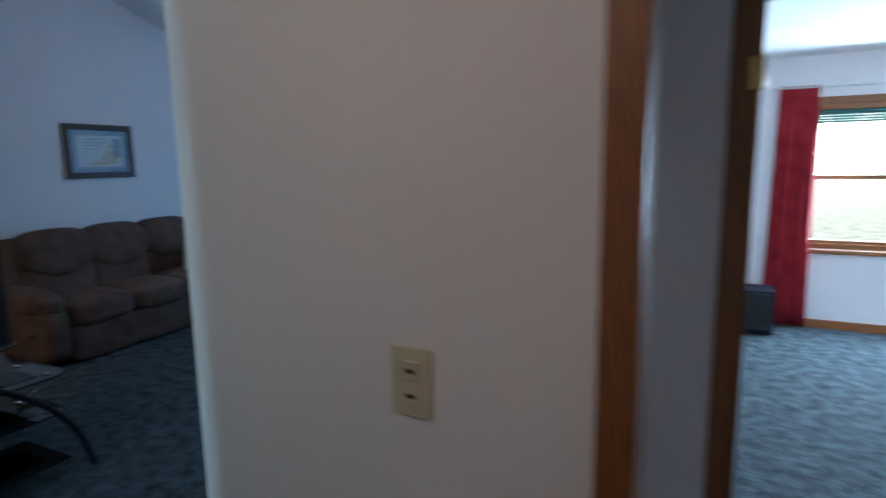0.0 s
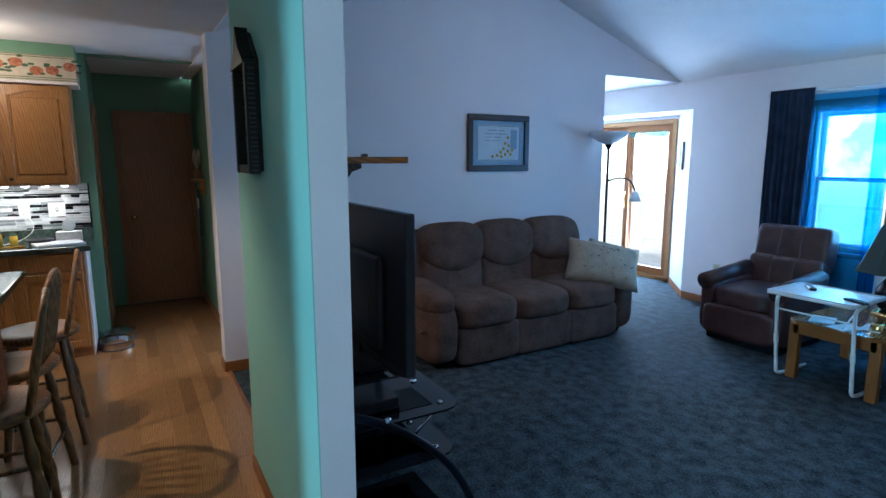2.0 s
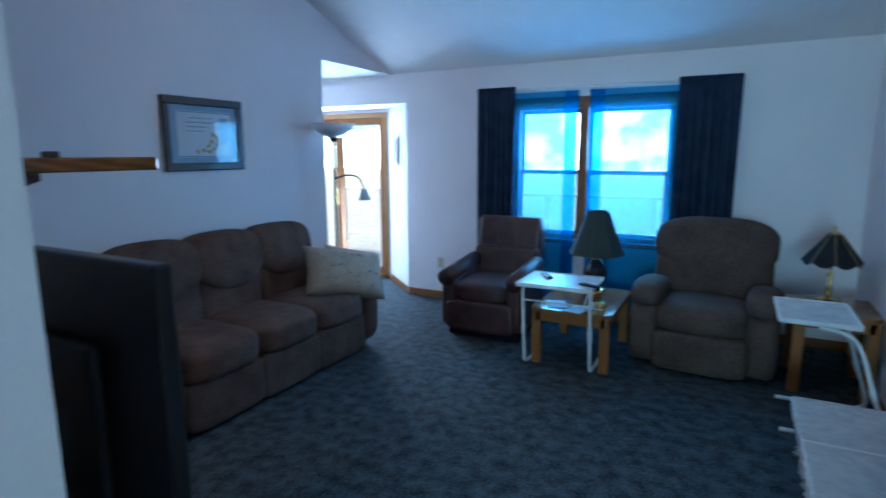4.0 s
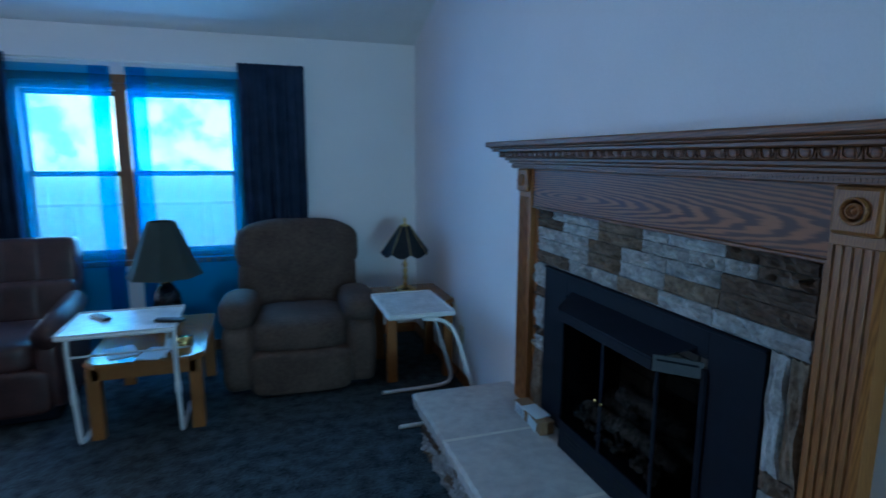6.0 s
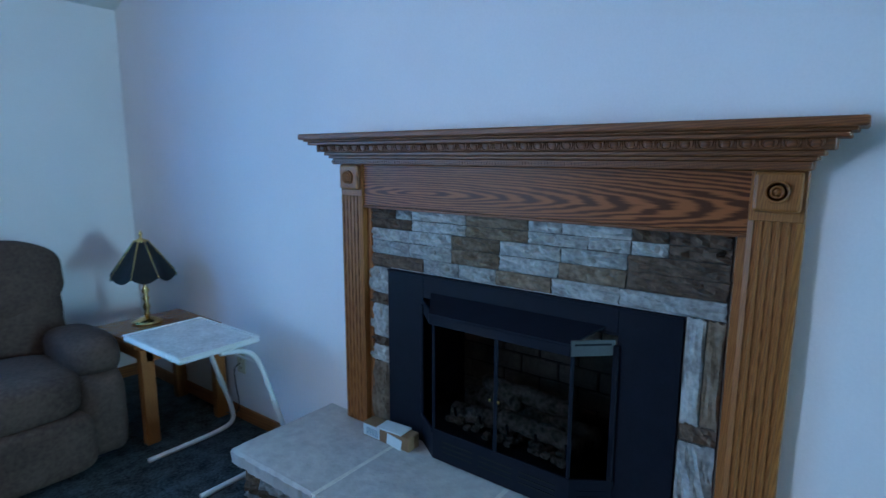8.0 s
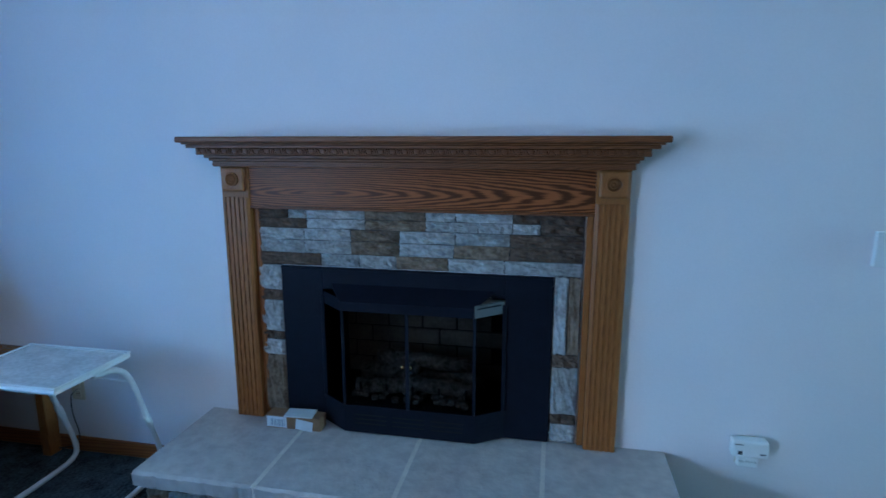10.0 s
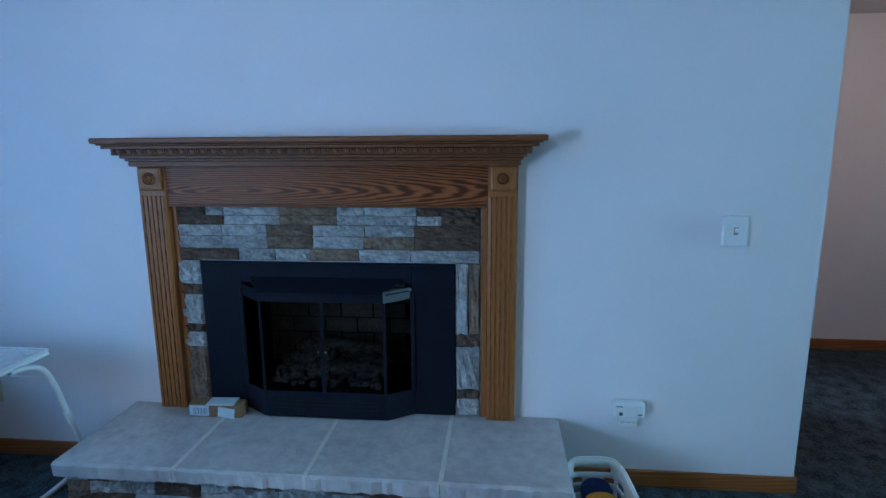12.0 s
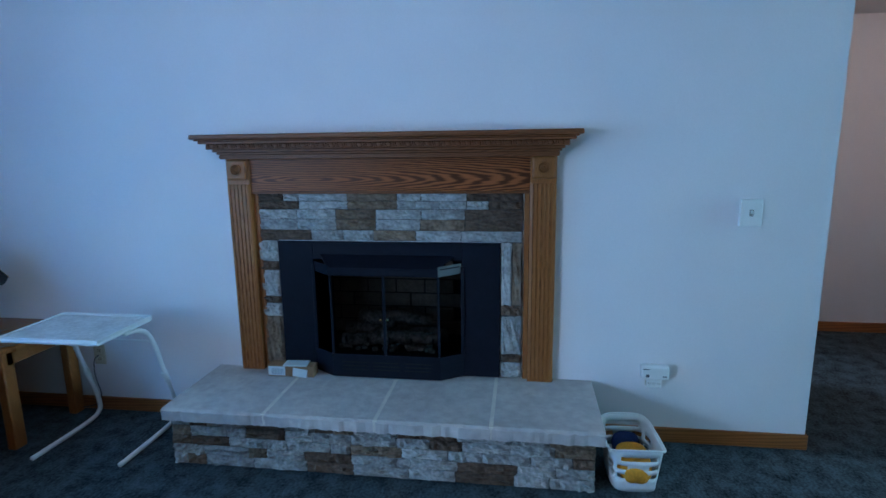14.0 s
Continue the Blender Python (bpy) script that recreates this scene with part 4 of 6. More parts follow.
def pillow(m, w, h, label, dots):
    t = thing("pillow", m, label, "pillow", "pillows on the sofa")
    bm = bmesh.new()
    n = 14
    grid = {}
    for side in (-1, 1):
        for i in range(n + 1):
            for j in range(n + 1):
                u, v = i / n * 2 - 1, j / n * 2 - 1
                rim = max(abs(u), abs(v)) == 1
                if rim and (i, j, 1) in grid or rim and (i, j, -1) in grid:
                    grid[i, j, side] = grid.get((i, j, 1)) or grid.get((i, j, -1))
                    continue
                fat = 0.095 * ((1 - u ** 4) * (1 - v ** 4)) ** 0.6 + 0.004 * noise.noise(Vector((u * 4, v * 4, side)))
                pinch = 1 - 0.06 * (1 - abs(u * v))
                grid[i, j, side] = bm.verts.new((u * w / 2 * (pinch if abs(v) < 1 else 1), side * (0 if rim else fat), v * h / 2 * pinch))
    for side in (-1, 1):
        for i in range(n):
            for j in range(n):
                f = [grid[i, j, side], grid[i + 1, j, side], grid[i + 1, j + 1, side], grid[i, j + 1, side]]
                if len(set(f)) == 4:
                    bm.faces.new(f if side < 0 else f[::-1])
    part("stuffing_cover", bm, PILLOW, t, "", True)
    if dots:
        bm = bmesh.new()
        rng = random.Random(3)
        for k in range(26):
            u, v = rng.uniform(-0.8, 0.8), rng.uniform(-0.8, 0.8)
            y = -0.095 * ((1 - u ** 4) * (1 - v ** 4)) ** 0.6 - 0.002
            puff(bm, u * w / 2 * 0.95, y, v * h / 2 * 0.95, 0.016, 0.003, 0.010, 2, 1)
        tagged(part("woven_sprigs", bm, INK, t, "small brown woven sprigs"), kind="stuff")
    return t


stone_surround()
gas_fireplace()
hearth()
sofa()
pillow(place(-3.97, 4.55, 0.640, 0) @ pose(0, 0, 0, -34, 11, 58), 0.66, 0.42, "cream pillow with small woven sprigs on the sofa", True)
pillow(place(-4.06, 4.77, 0.63, 0) @ pose(0, 0, 0, -28, 14, 62), 0.50, 0.36, "plain white pillow behind the patterned one", False)
recliner(place(-3.13, 5.67, 0, 2), 0.75, MAROON, "maroon leather recliner with channelled back by the window", 0)
recliner(place(-1.39, 5.70, 0, -3), 1.0, TAUPE, "olive-brown suede overstuffed recliner by the window", 1)
tray_table(place(-2.33, 4.96, 0, 181), "white folding tray table over the oak end table", -0.36, 0.06, 0.268, 0.225)
tray_table(place(-0.79, 4.86, 0, -90), "white folding tray table beside the hearth", -0.135, 0.34, 0.262, 0.195)
end_table(place(-2.262, 5.39, 0, 0), 0.595, 0.88, 0.44, "oak end table with cut corners and a glossy top")
end_table(place(-0.615, 5.52, 0, 0), 0.49, 0.56, 0.555, "oak end table in the corner of the room")


# ---- lamps, pictures, small things of the living room ----
def table_lamp_cloth(m):
    t = thing("table_lamp", m, "table lamp with dark green cloth shade and dark base", "lamp")
    part("base_plate", lathe(bmesh.new(), [(0.085, 0), (0.085, 0.012), (0.06, 0.022), (0.05, 0.03)], 20), BRASS, t, "brass foot", True)
    part("body", lathe(bmesh.new(), [(0.035, 0.03), (0.06, 0.06), (0.082, 0.12), (0.075, 0.18), (0.045, 0.23), (0.03, 0.25)], 20), LAMP_BASE, t, "", True)
    part("neck", lathe(bmesh.new(), [(0.032, 0.25), (0.032, 0.262), (0.016, 0.27), (0.016, 0.33), (0.022, 0.335), (0.022, 0.35)], 16), BRASS, t, "brass neck", True)
    prof = [(0.215, 0.295), (0.205, 0.31), (0.165, 0.40), (0.130, 0.49), (0.095, 0.585), (0.075, 0.62)]
    bm = lathe(bmesh.new(), prof, 8)
    bmesh.ops.delete(bm, geom=[f for f in bm.faces if len(f.verts) > 4], context="FACES_ONLY")
    shade = part("shade", bm, SHADE_GREEN, t)
    md = shade.modifiers.new("thickness", "SOLIDIFY")
    md.thickness = 0.004
    part("harp_and_bulb", puff(bmesh.new(), 0, 0, 0.40, 0.055, 0.055, 0.10, 2.2, 5), FROSTED, t, "", True)
    return t


def table_lamp_brass(m):
    t = thing("table_lamp", m, "brass table lamp with smoked glass panel shade", "lamp")
    part("base_plate", lathe(bmesh.new(), [(0.075, 0), (0.075, 0.010), (0.05, 0.02), (0.03, 0.03)], 20), BRASS, t, "", True)
    part("stem", lathe(bmesh.new(), [(0.012, 0.03), (0.018, 0.05), (0.011, 0.06), (0.020, 0.085), (0.011, 0.11), (0.018, 0.135), (0.011, 0.15), (0.020, 0.175), (0.010, 0.20), (0.010, 0.40)], 14), BRASS, t, "", True)
    n = 8
    for k in range(n):
        a0, a1 = 2 * math.pi * k / n, 2 * math.pi * (k + 1) / n
        bm = bmesh.new()
        top = [(0.035, 0.435), (0.035, 0.435)]
        verts = []
        seg = 6
        upper = [bm.verts.new((0.036 * math.cos(a0 + (a1 - a0) * i / seg), 0.036 * math.sin(a0 + (a1 - a0) * i / seg), 0.438)) for i in range(seg + 1)]
        lower = []
        for i in range(seg + 1):
            f = i / seg
            p0, p1 = Vector((math.cos(a0), math.sin(a0))), Vector((math.cos(a1), math.sin(a1)))
            p = p0.lerp(p1, f) * 0.165
            lower.append(bm.verts.new((p.x, p.y, 0.265 - 0.028 * math.sin(math.pi * f))))
        for i in range(seg):
            bm.faces.new((upper[i], upper[i + 1], lower[i + 1], lower[i]))
        pane = part("shade_panel", bm, SHADE_SMOKE, t)
        pane.modifiers.new("thickness", "SOLIDIFY").thickness = 0.003
        part("shade_rib", tube(bmesh.new(), [(0.037 * math.cos(a0), 0.037 * math.sin(a0), 0.44), (0.167 * math.cos(a0), 0.167 * math.sin(a0), 0.263)], 0.003, 6), BRASS, t)
    part("finial", lathe(bmesh.new(), [(0.038, 0.436), (0.038, 0.444), (0.012, 0.452), (0.006, 0.465), (0.011, 0.478), (0.004, 0.492), (0.0005, 0.50)], 14), BRASS, t, "", True)
    part("bulb", puff(bmesh.new(), 0, 0, 0.33, 0.05, 0.05, 0.09, 2.2, 5), FROSTED, t, "", True)
    return t


def floor_lamp(m):
    t = thing("floor_lamp", m, "tall black floor lamp with white bowl shade and reading arm", "lamp")
    part("base", lathe(bmesh.new(), [(0.13, 0), (0.13, 0.015), (0.05, 0.03), (0.015, 0.04)], 24), BLACK, t, "", True)
    part("pole", tube(bmesh.new(), [(0, 0, 0.03), (0, 0, 1.70)], 0.013, 10), BLACK, t, "", True)
    part("collar", lathe(bmesh.new(), [(0.02, 1.68), (0.035, 1.70), (0.035, 1.72), (0.045, 1.735)], 16), BLACK, t, "", True)
    bm = lathe(bmesh.new(), [(0.045, 1.72), (0.11, 1.75), (0.17, 1.80), (0.188, 1.84)], 28)
    bmesh.ops.delete(bm, geom=[f for f in bm.faces if len(f.verts) > 4 and f.calc_center_median().z > 1.8], context="FACES_ONLY")
    bowl = part("bowl_shade", bm, FROSTED, t, "white glass bowl shade", True)
    bowl.modifiers.new("thickness", "SOLIDIFY").thickness = 0.004
    arm = part("reading_arm", tube(bmesh.new(), [(0, 0, 1.36), (0.07, 0.10, 1.40), (0.13, 0.20, 1.37), (0.15, 0.235, 1.26)], 0.008, 8, True, 2), BLACK, t, "", True)
    part("reading_shade", lathe(bmesh.new(), [(0.022, 0.10), (0.03, 0.08), (0.045, 0.04), (0.062, 0.0)], 18), FROSTED, arm, "white bell shade", True, pose(0.15, 0.235, 1.16))
    return t


def framed_print(m):
    """On the west wall; local y runs along the wall, x is out of it."""
    t = thing("framed_picture", m, "walnut framed print of sunflowers with lines of verse", "picture")
    w, h = 0.678, 0.506
    bm = bmesh.new()
    for a in ((-w / 2, w / 2, h / 2 - 0.055, h / 2), (-w / 2, w / 2, -h / 2, -h / 2 + 0.055), (-w / 2, -w / 2 + 0.055, -h / 2 + 0.055, h / 2 - 0.055), (w / 2 - 0.055, w / 2, -h / 2 + 0.055, h / 2 - 0.055)):
        box(bm, 0.0, 0.028, a[0], a[1], a[2], a[3], 0.006)
    part("frame", bm, FRAME_DARK, t)
    part("mount", B(0.0, 0.010, -w / 2 + 0.055, w / 2 - 0.055, -h / 2 + 0.055, h / 2 - 0.055), PALE_BLUE, t)
    part("print", B(0.010, 0.012, -0.235, 0.235, -0.16, 0.16), PAPER, t)
    bm = bmesh.new()
    for a in ((-0.235, 0.235, 0.150, 0.156), (-0.235, 0.235, -0.156, -0.150), (-0.235, -0.229, -0.15, 0.15), (0.229, 0.235, -0.15, 0.15)):
        box(bm, 0.012, 0.0125, *a)
    part("print_border", bm, MOUNT, t)
    bm = bmesh.new()
    for k, (z, a, b) in enumerate(((0.11, -0.13, -0.02), (0.11, 0.0, 0.06), (0.08, -0.16, -0.06), (0.08, -0.04, 0.08), (0.05, -0.15, -0.08), (0.05, -0.06, 0.02), (0.02, -0.16, -0.10), (0.02, -0.08, -0.01))):
        box(bm, 0.012, 0.0126, a, b, z, z + 0.006)
    part("lettering", bm, MOUNT, t, "faint lines of verse")
    bm = bmesh.new()
    box(bm, 0.012, 0.0127, 0.13, 0.205, -0.05, 0.12)
    part("printed_jug", bm, PALE_BLUE, t)
    rng = random.Random(11)
    spots = [(0.10, 0.05), (0.07, 0.0), (0.11, -0.02), (0.05, -0.05), (0.10, -0.07), (0.02, -0.08), (0.07, -0.10), (-0.02, -0.11), (0.13, -0.10), (0.03, -0.12), (-0.07, -0.12), (0.15, -0.06)]
    for y, z in spots:
        bm = lathe(bmesh.new(), [(0.019, 0), (0.019, 0.0006)], 10, 0, 0, 1.0, lambda k, j: 1.0 if k % 2 else 0.75)
        f = part("sunflower", bm, YELLOW, t, "printed yellow sunflower", False, pose(0.0122, y, z, 0, 90, 0))
        part("sunflower_centre", lathe(bmesh.new(), [(0.007, 0), (0.007, 0.0012)], 8), INK, f)
    glass_pane = part("glazing", B(0.014, 0.016, -w / 2 + 0.05, w / 2 - 0.05, -h / 2 + 0.05, h / 2 - 0.05), CLEAR, t)
    glass_pane.visible_shadow = False
    return t


def small_picture(m):
    t = thing("small_framed_picture", m, "small narrow framed picture on the recess wall", "picture")
    bm = bmesh.new()
    for a in ((-0.075, 0.075, 0.135, 0.165), (-0.075, 0.075, -0.165, -0.135), (-0.075, -0.05, -0.135, 0.135), (0.05, 0.075, -0.135, 0.135)):
        box(bm, a[0], a[1], -0.02, 0.0, a[2], a[3], 0.003)
    part("frame", bm, FRAME_DARK, t)
    part("print", B(-0.05, 0.05, -0.010, -0.001, -0.135, 0.135), PILLOW, t)
    return t


table_lamp_cloth(place(-2.235, 5.67, 0.44) @ Matrix.Scale(1.09, 4))
table_lamp_brass(place(-0.63, 5.65, 0.555) @ Matrix.Scale(1.085, 4))
floor_lamp(place(-4.435, 5.04, 0))
framed_print(place(XW + 0.001, 3.866, 1.72))
small_picture(pose(-4.775, 6.607, 1.615, 0, 0, -42.3) @ pose(0, -0.002, 0))


def remote(m, label):
    t = thing("remote_control", m, label, "remote control", "remotes on the tray")
    part("body", B(-0.022, 0.022, -0.075, 0.075, 0, 0.018, 0.006, 2), BLACK_PLASTIC, t)
    bm = bmesh.new()
    for i in range(3):
        for j in range(6):
            box(bm, -0.014 + i * 0.011, -0.007 + i * 0.011, -0.055 + j * 0.017, -0.045 + j * 0.017, 0.018, 0.020)
    tagged(part("buttons", bm, GREY_METAL, t), kind="stuff")
    return t


remote(place(-2.46, 5.03, 0.6705, 40), "black remote control on the tray table")
remote(place(-2.10, 4.86, 0.6705, 70), "black remote control on the tray table")
for i, (x, y, a, w) in enumerate(((-2.40, 5.12, 20, 0.15), (-2.22, 5.05, -15, 0.13), (-2.12, 5.20, 8, 0.12))):
    bm = bmesh.new()
    box(bm, -w / 2, w / 2, -0.10, 0.10, 0, 0.004)
    box(bm, -w / 2 + 0.004, w / 2 - 0.004, -0.096, 0.098, 0.004, 0.006)
    tagged(part("paper", bm, PAPER, None, "", False, place(x, y, 0.4405 + i * 0.0001, a)), "loose sheets of white paper on the end table", "paper", "papers")
bm = lathe(bmesh.new(), [(0.045, 0), (0.05, 0.01), (0.04, 0.03), (0.042, 0.05)], 18)
tagged(part("brass_dish", bm, BRASS, None, "", True, place(-2.08, 5.16, 0.44)), "small brass dish on the end table", "dish")


# window with drapes
def double_hung(name, x0, x1, z0, z1, y, label, mull=None):
    t = tagged(new(name), label, "window", "", "structure")
    f = 0.05
    bm = bmesh.new()
    box(bm, x0, x1, y, y + 0.09, z1 - f, z1)
    box(bm, x0, x0 + f, y, y + 0.09, z0, z1 - f)
    box(bm, x1 - f, x1, y, y + 0.09, z0, z1 - f)
    box(bm, x0, x1, y, y + 0.09, z0 - 0.0, z0 + 0.045)
    part("window_frame", bm, OAK_TRIM, t)
    spans = [(x0 + f, x1 - f)]
    if mull:
        part("mullion", B(mull - 0.035, mull + 0.035, y - 0.01, y + 0.09, z0 + 0.045, z1 - f), OAK_TRIM, t)
        spans = [(x0 + f, mull - 0.035), (mull + 0.035, x1 - f)]
    mid = (z0 + z1) / 2
    for a, b in spans:
        for lo, hi, dy in ((mid - 0.02, z1 - f, 0.055), (z0 + 0.045, mid + 0.02, 0.025)):
            bm = bmesh.new()
            for q in ((a, b, hi - 0.035, hi), (a, b, lo, lo + 0.035), (a, a + 0.03, lo + 0.035, hi - 0.035), (b - 0.03, b, lo + 0.035, hi - 0.035)):
                box(bm, q[0], q[1], y + dy, y + dy + 0.028, q[2], q[3], 0.003)
            sash = part("sash", bm, OAK_TRIM, t)
            pane = part("pane", B(a + 0.03, b - 0.03, y + dy + 0.012, y + dy + 0.016, lo + 0.035, hi - 0.035), CLEAR, sash)
            pane.visible_shadow = False
    part("sill", B(x0 - 0.05, x1 + 0.05, y - 0.03, y - 0.001, z0 - 0.045, z0 - 0.005, 0.004), OAK_TRIM, t)
    for a in ((x0 - 0.06, x0, z0 - 0.005, z1 + 0.06), (x1, x1 + 0.06, z0 - 0.005, z1 + 0.06), (x0, x1, z1, z1 + 0.06)):
        part("casing", B(a[0], a[1], y - 0.015, y - 0.001, a[2], a[3], 0.003), OAK_TRIM, t)
    return t


def drape(name, x0, x1, y, z0, z1, material, folds, depth, label, group, seed=0, thick=0.003, flare=1.0):
    bm = bmesh.new()
    nx, nz = max(24, folds * 8), 14
    rows = []
    for j in range(nz + 1):
        f = j / nz
        row = []
        for i in range(nx + 1):
            u = i / nx
            a = u * folds * 2 * math.pi
            wob = 0.35 * noise.noise(Vector((u * 5 + seed, f * 1.3, seed)))
            amp = depth * (0.18 + 0.82 * min(1, f * 3)) * (1 + 0.5 * noise.noise(Vector((u * 3, f * 2, seed + 7))))
            c = (x0 + x1) / 2
            x = x0 + (x1 - x0) * u
            x = c + (x - c) * (1 + (flare - 1) * f)
            row.append(bm.verts.new((x + 0.006 * math.sin(a * 0.5 + f * 2), y + amp * math.sin(a + wob * 3), z1 + (z0 - z1) * f)))
        rows.append(row)
    for r0, r1 in zip(rows, rows[1:]):
        for i in range(nx):
            bm.faces.new((r0[i], r0[i + 1], r1[i + 1], r1[i]))
    t = thing(name, place(0, 0, 0), label, "curtain", group)
    ob = part("cloth", bm, material, t, "", True)
    if thick:
        ob.modifiers.new("thickness", "SOLIDIFY").thickness = thick
        bm = bmesh.new()
        tube(bm, [(x0 + (x1 - x0) * i / 40, y + 0.006 * math.sin(i * 0.95), z1 - 0.002 + 0.004 * math.sin(i * 1.9 + seed)) for i in range(41)], 0.009, 7)
        part("heading", bm, material, t, "gathered heading", True)
    return t


double_hung("window_1", -3.22, -1.74, 0.76, 2.04, YN + 0.002, "oak framed double window behind blue curtains", -2.54)
rod = thing("curtain_rod", place(-2.45, YN - 0.069, 2.178), "white curtain rod across the window", "curtain rod")
part("rail", tube(bmesh.new(), [(-1.17, 0.06, 0), (-1.17, 0, 0), (1.17, 0, 0), (1.17, 0.06, 0)], 0.011, 8), WHITE_ENAMEL, rod, "", True)
part("centre_bracket", B(-0.06, -0.04, -0.013, 0.074, -0.02, 0.02), WHITE_ENAMEL, rod)
drape("drape", -3.585, -3.19, YN - 0.098, 0.06, 2.20, DRAPE, 7, 0.026, "heavy navy drape drawn to the side of the window", "navy drapes", 1)
drape("drape", -1.74, -1.265, YN - 0.098, 0.06, 2.20, DRAPE, 7, 0.026, "heavy navy drape drawn to the side of the window", "navy drapes", 5)
for x0, x1, folds, deep, seed, what in ((-3.24, -2.60, 11, 0.017, 2, "thin blue sheer curtain over the window"), (-2.49, -1.72, 12, 0.017, 8, "thin blue sheer curtain over the window"), (-2.72, -2.585, 5, 0.014, 3, "gathered edge of the blue sheer curtain"), (-2.495, -2.36, 5, 0.014, 4, "gathered edge of the blue sheer curtain")):
    drape("sheer_curtain", x0, x1, YN - (0.046 if x1 - x0 > 0.3 else 0.052), 0.10, 2.150, SHEER, folds, deep, what, "blue sheers", seed, 0)


# sliding glass door in the recess
def sliding_door():
    t = tagged(new("door_1"), "oak framed sliding glass door to the deck", "door", "", "structure")
    x0, x1, y, z1 = -6.62, -5.09, 6.885, 2.075
    bm = bmesh.new()
    box(bm, x0, x1, y, y + 0.12, z1 - 0.06, z1)
    box(bm, x0, x0 + 0.06, y, y + 0.12, 0.0, z1 - 0.06)
    box(bm, x1 - 0.06, x1, y, y + 0.12, 0.0, z1 - 0.06)
    box(bm, x0, x1, y, y + 0.12, 0.0, 0.05)
    part("door_frame", bm, CAB_OAK, t)
    for a, b, dy in ((x0 + 0.06, -5.83, 0.07), (-5.91, x1 - 0.06, 0.025)):
        bm = bmesh.new()
        for q in ((a, b, z1 - 0.15, z1 - 0.06), (a, b, 0.05, 0.15), (a, a + 0.075, 0.15, z1 - 0.15), (b - 0.075, b, 0.15, z1 - 0.15)):
            box(bm, q[0], q[1], y + dy, y + dy + 0.038, q[2], q[3], 0.003)
        leaf = part("leaf", bm, PILASTER_OAK, t)
        pane = part("pane", B(a + 0.075, b - 0.075, y + dy + 0.016, y + dy + 0.022, 0.15, z1 - 0.15), CLEAR, leaf)
        pane.visible_shadow = False
    bm = bmesh.new()
    for k in range(4):
        box(bm, -5.84, -5.225, y + 0.006, y + 0.024, z1 - 0.152 - k * 0.018, z1 - 0.137 - k * 0.018, 0.003)
    part("raised_blind", bm, BLIND, t, "green pleated blind raised to the top")
    part("pull_handle", tube(bmesh.new(), [(-5.87, y + 0.02, 0.92), (-5.87, y - 0.02, 0.95), (-5.87, y - 0.02, 1.10), (-5.87, y + 0.02, 1.13)], 0.008, 8, True, 1), BRASS, t, "", True)
    return t


sliding_door()


# outlets and switches
def plate(name, m, w, h, material, kind, label, deep=0.0):
    """Wall plate that faces -y."""
    t = thing(name, m, label, "wall plate")
    part("cover_plate", B(-w / 2, w / 2, -0.006, deep, -h / 2, h / 2, 0.002), material, t)
    if kind == "switch":
        part("toggle", B(-0.005, 0.005, -0.018, -0.006, -0.004, 0.012, 0.002), material, t)
        # flat grey sheet: the shade of the toggle's recess is painted on
        part("switch_well", B(-0.009, 0.009, -0.0072, -0.006, -0.016, 0.016), mat("well_shadow_grey", (0.25, 0.24, 0.22), 0.6, 0, 0.05, 9, 0), t)
    elif kind == "rocker":
        for z in (-0.024, 0.024):
            part("rocker", B(-0.016, 0.016, -0.010, -0.006, z - 0.020, z + 0.020, 0.002), material, t)
            part("slot", B(-0.010, 0.010, -0.0112, -0.010, z - 0.004, z + 0.004), INK, t)
    else:
        for z in (-0.026, 0.026):
            part("socket", B(-0.017, 0.017, -0.008, -0.006, z - 0.018, z + 0.018, 0.003), material, t)
            part("slots", box(B(-0.008, -0.005, -0.0088, -0.008, z - 0.007, z + 0.007), 0.005, 0.008, -0.0088, -0.008, z - 0.007, z + 0.007), INK, t)
    return t


plate("light_switch", pose(XE - 0.020, 1.610, 1.202, 0, 0, -90), 0.096, 0.127, WHITE_PLASTIC, "switch", "white single light switch on the wall", 0.019)
plate("wall_switch", pose(0.212, 1.254, 1.172, 0, 0, 0), 0.086, 0.134, ALMOND, "rocker", "almond coloured wall control plate in the hall")
plate("wall_outlet", pose(XE - 0.001, 5.14, 0.345, 0, 0, -90), 0.075, 0.118, ALMOND, "socket", "almond wall outlet with a lamp cord plugged in")
plate("wall_outlet", pose(-4.06, YN - 0.001, 0.40, 0, 0, 0), 0.075, 0.118, ALMOND, "socket", "almond wall outlet on the window wall")
cord = tagged(part("lamp_cord", tube(bmesh.new(), [(XE - 0.012, 5.14, 0.345), (XE - 0.045, 5.15, 0.33), (XE - 0.03, 5.17, 0.22), (XE - 0.03, 5.13, 0.09), (XE - 0.03, 5.20, 0.02), (XE - 0.06, 5.45, 0.012)], 0.003, 6, True, 2), BLACK_PLASTIC, None, "", True), "thin black lamp cord from the outlet", "cord")

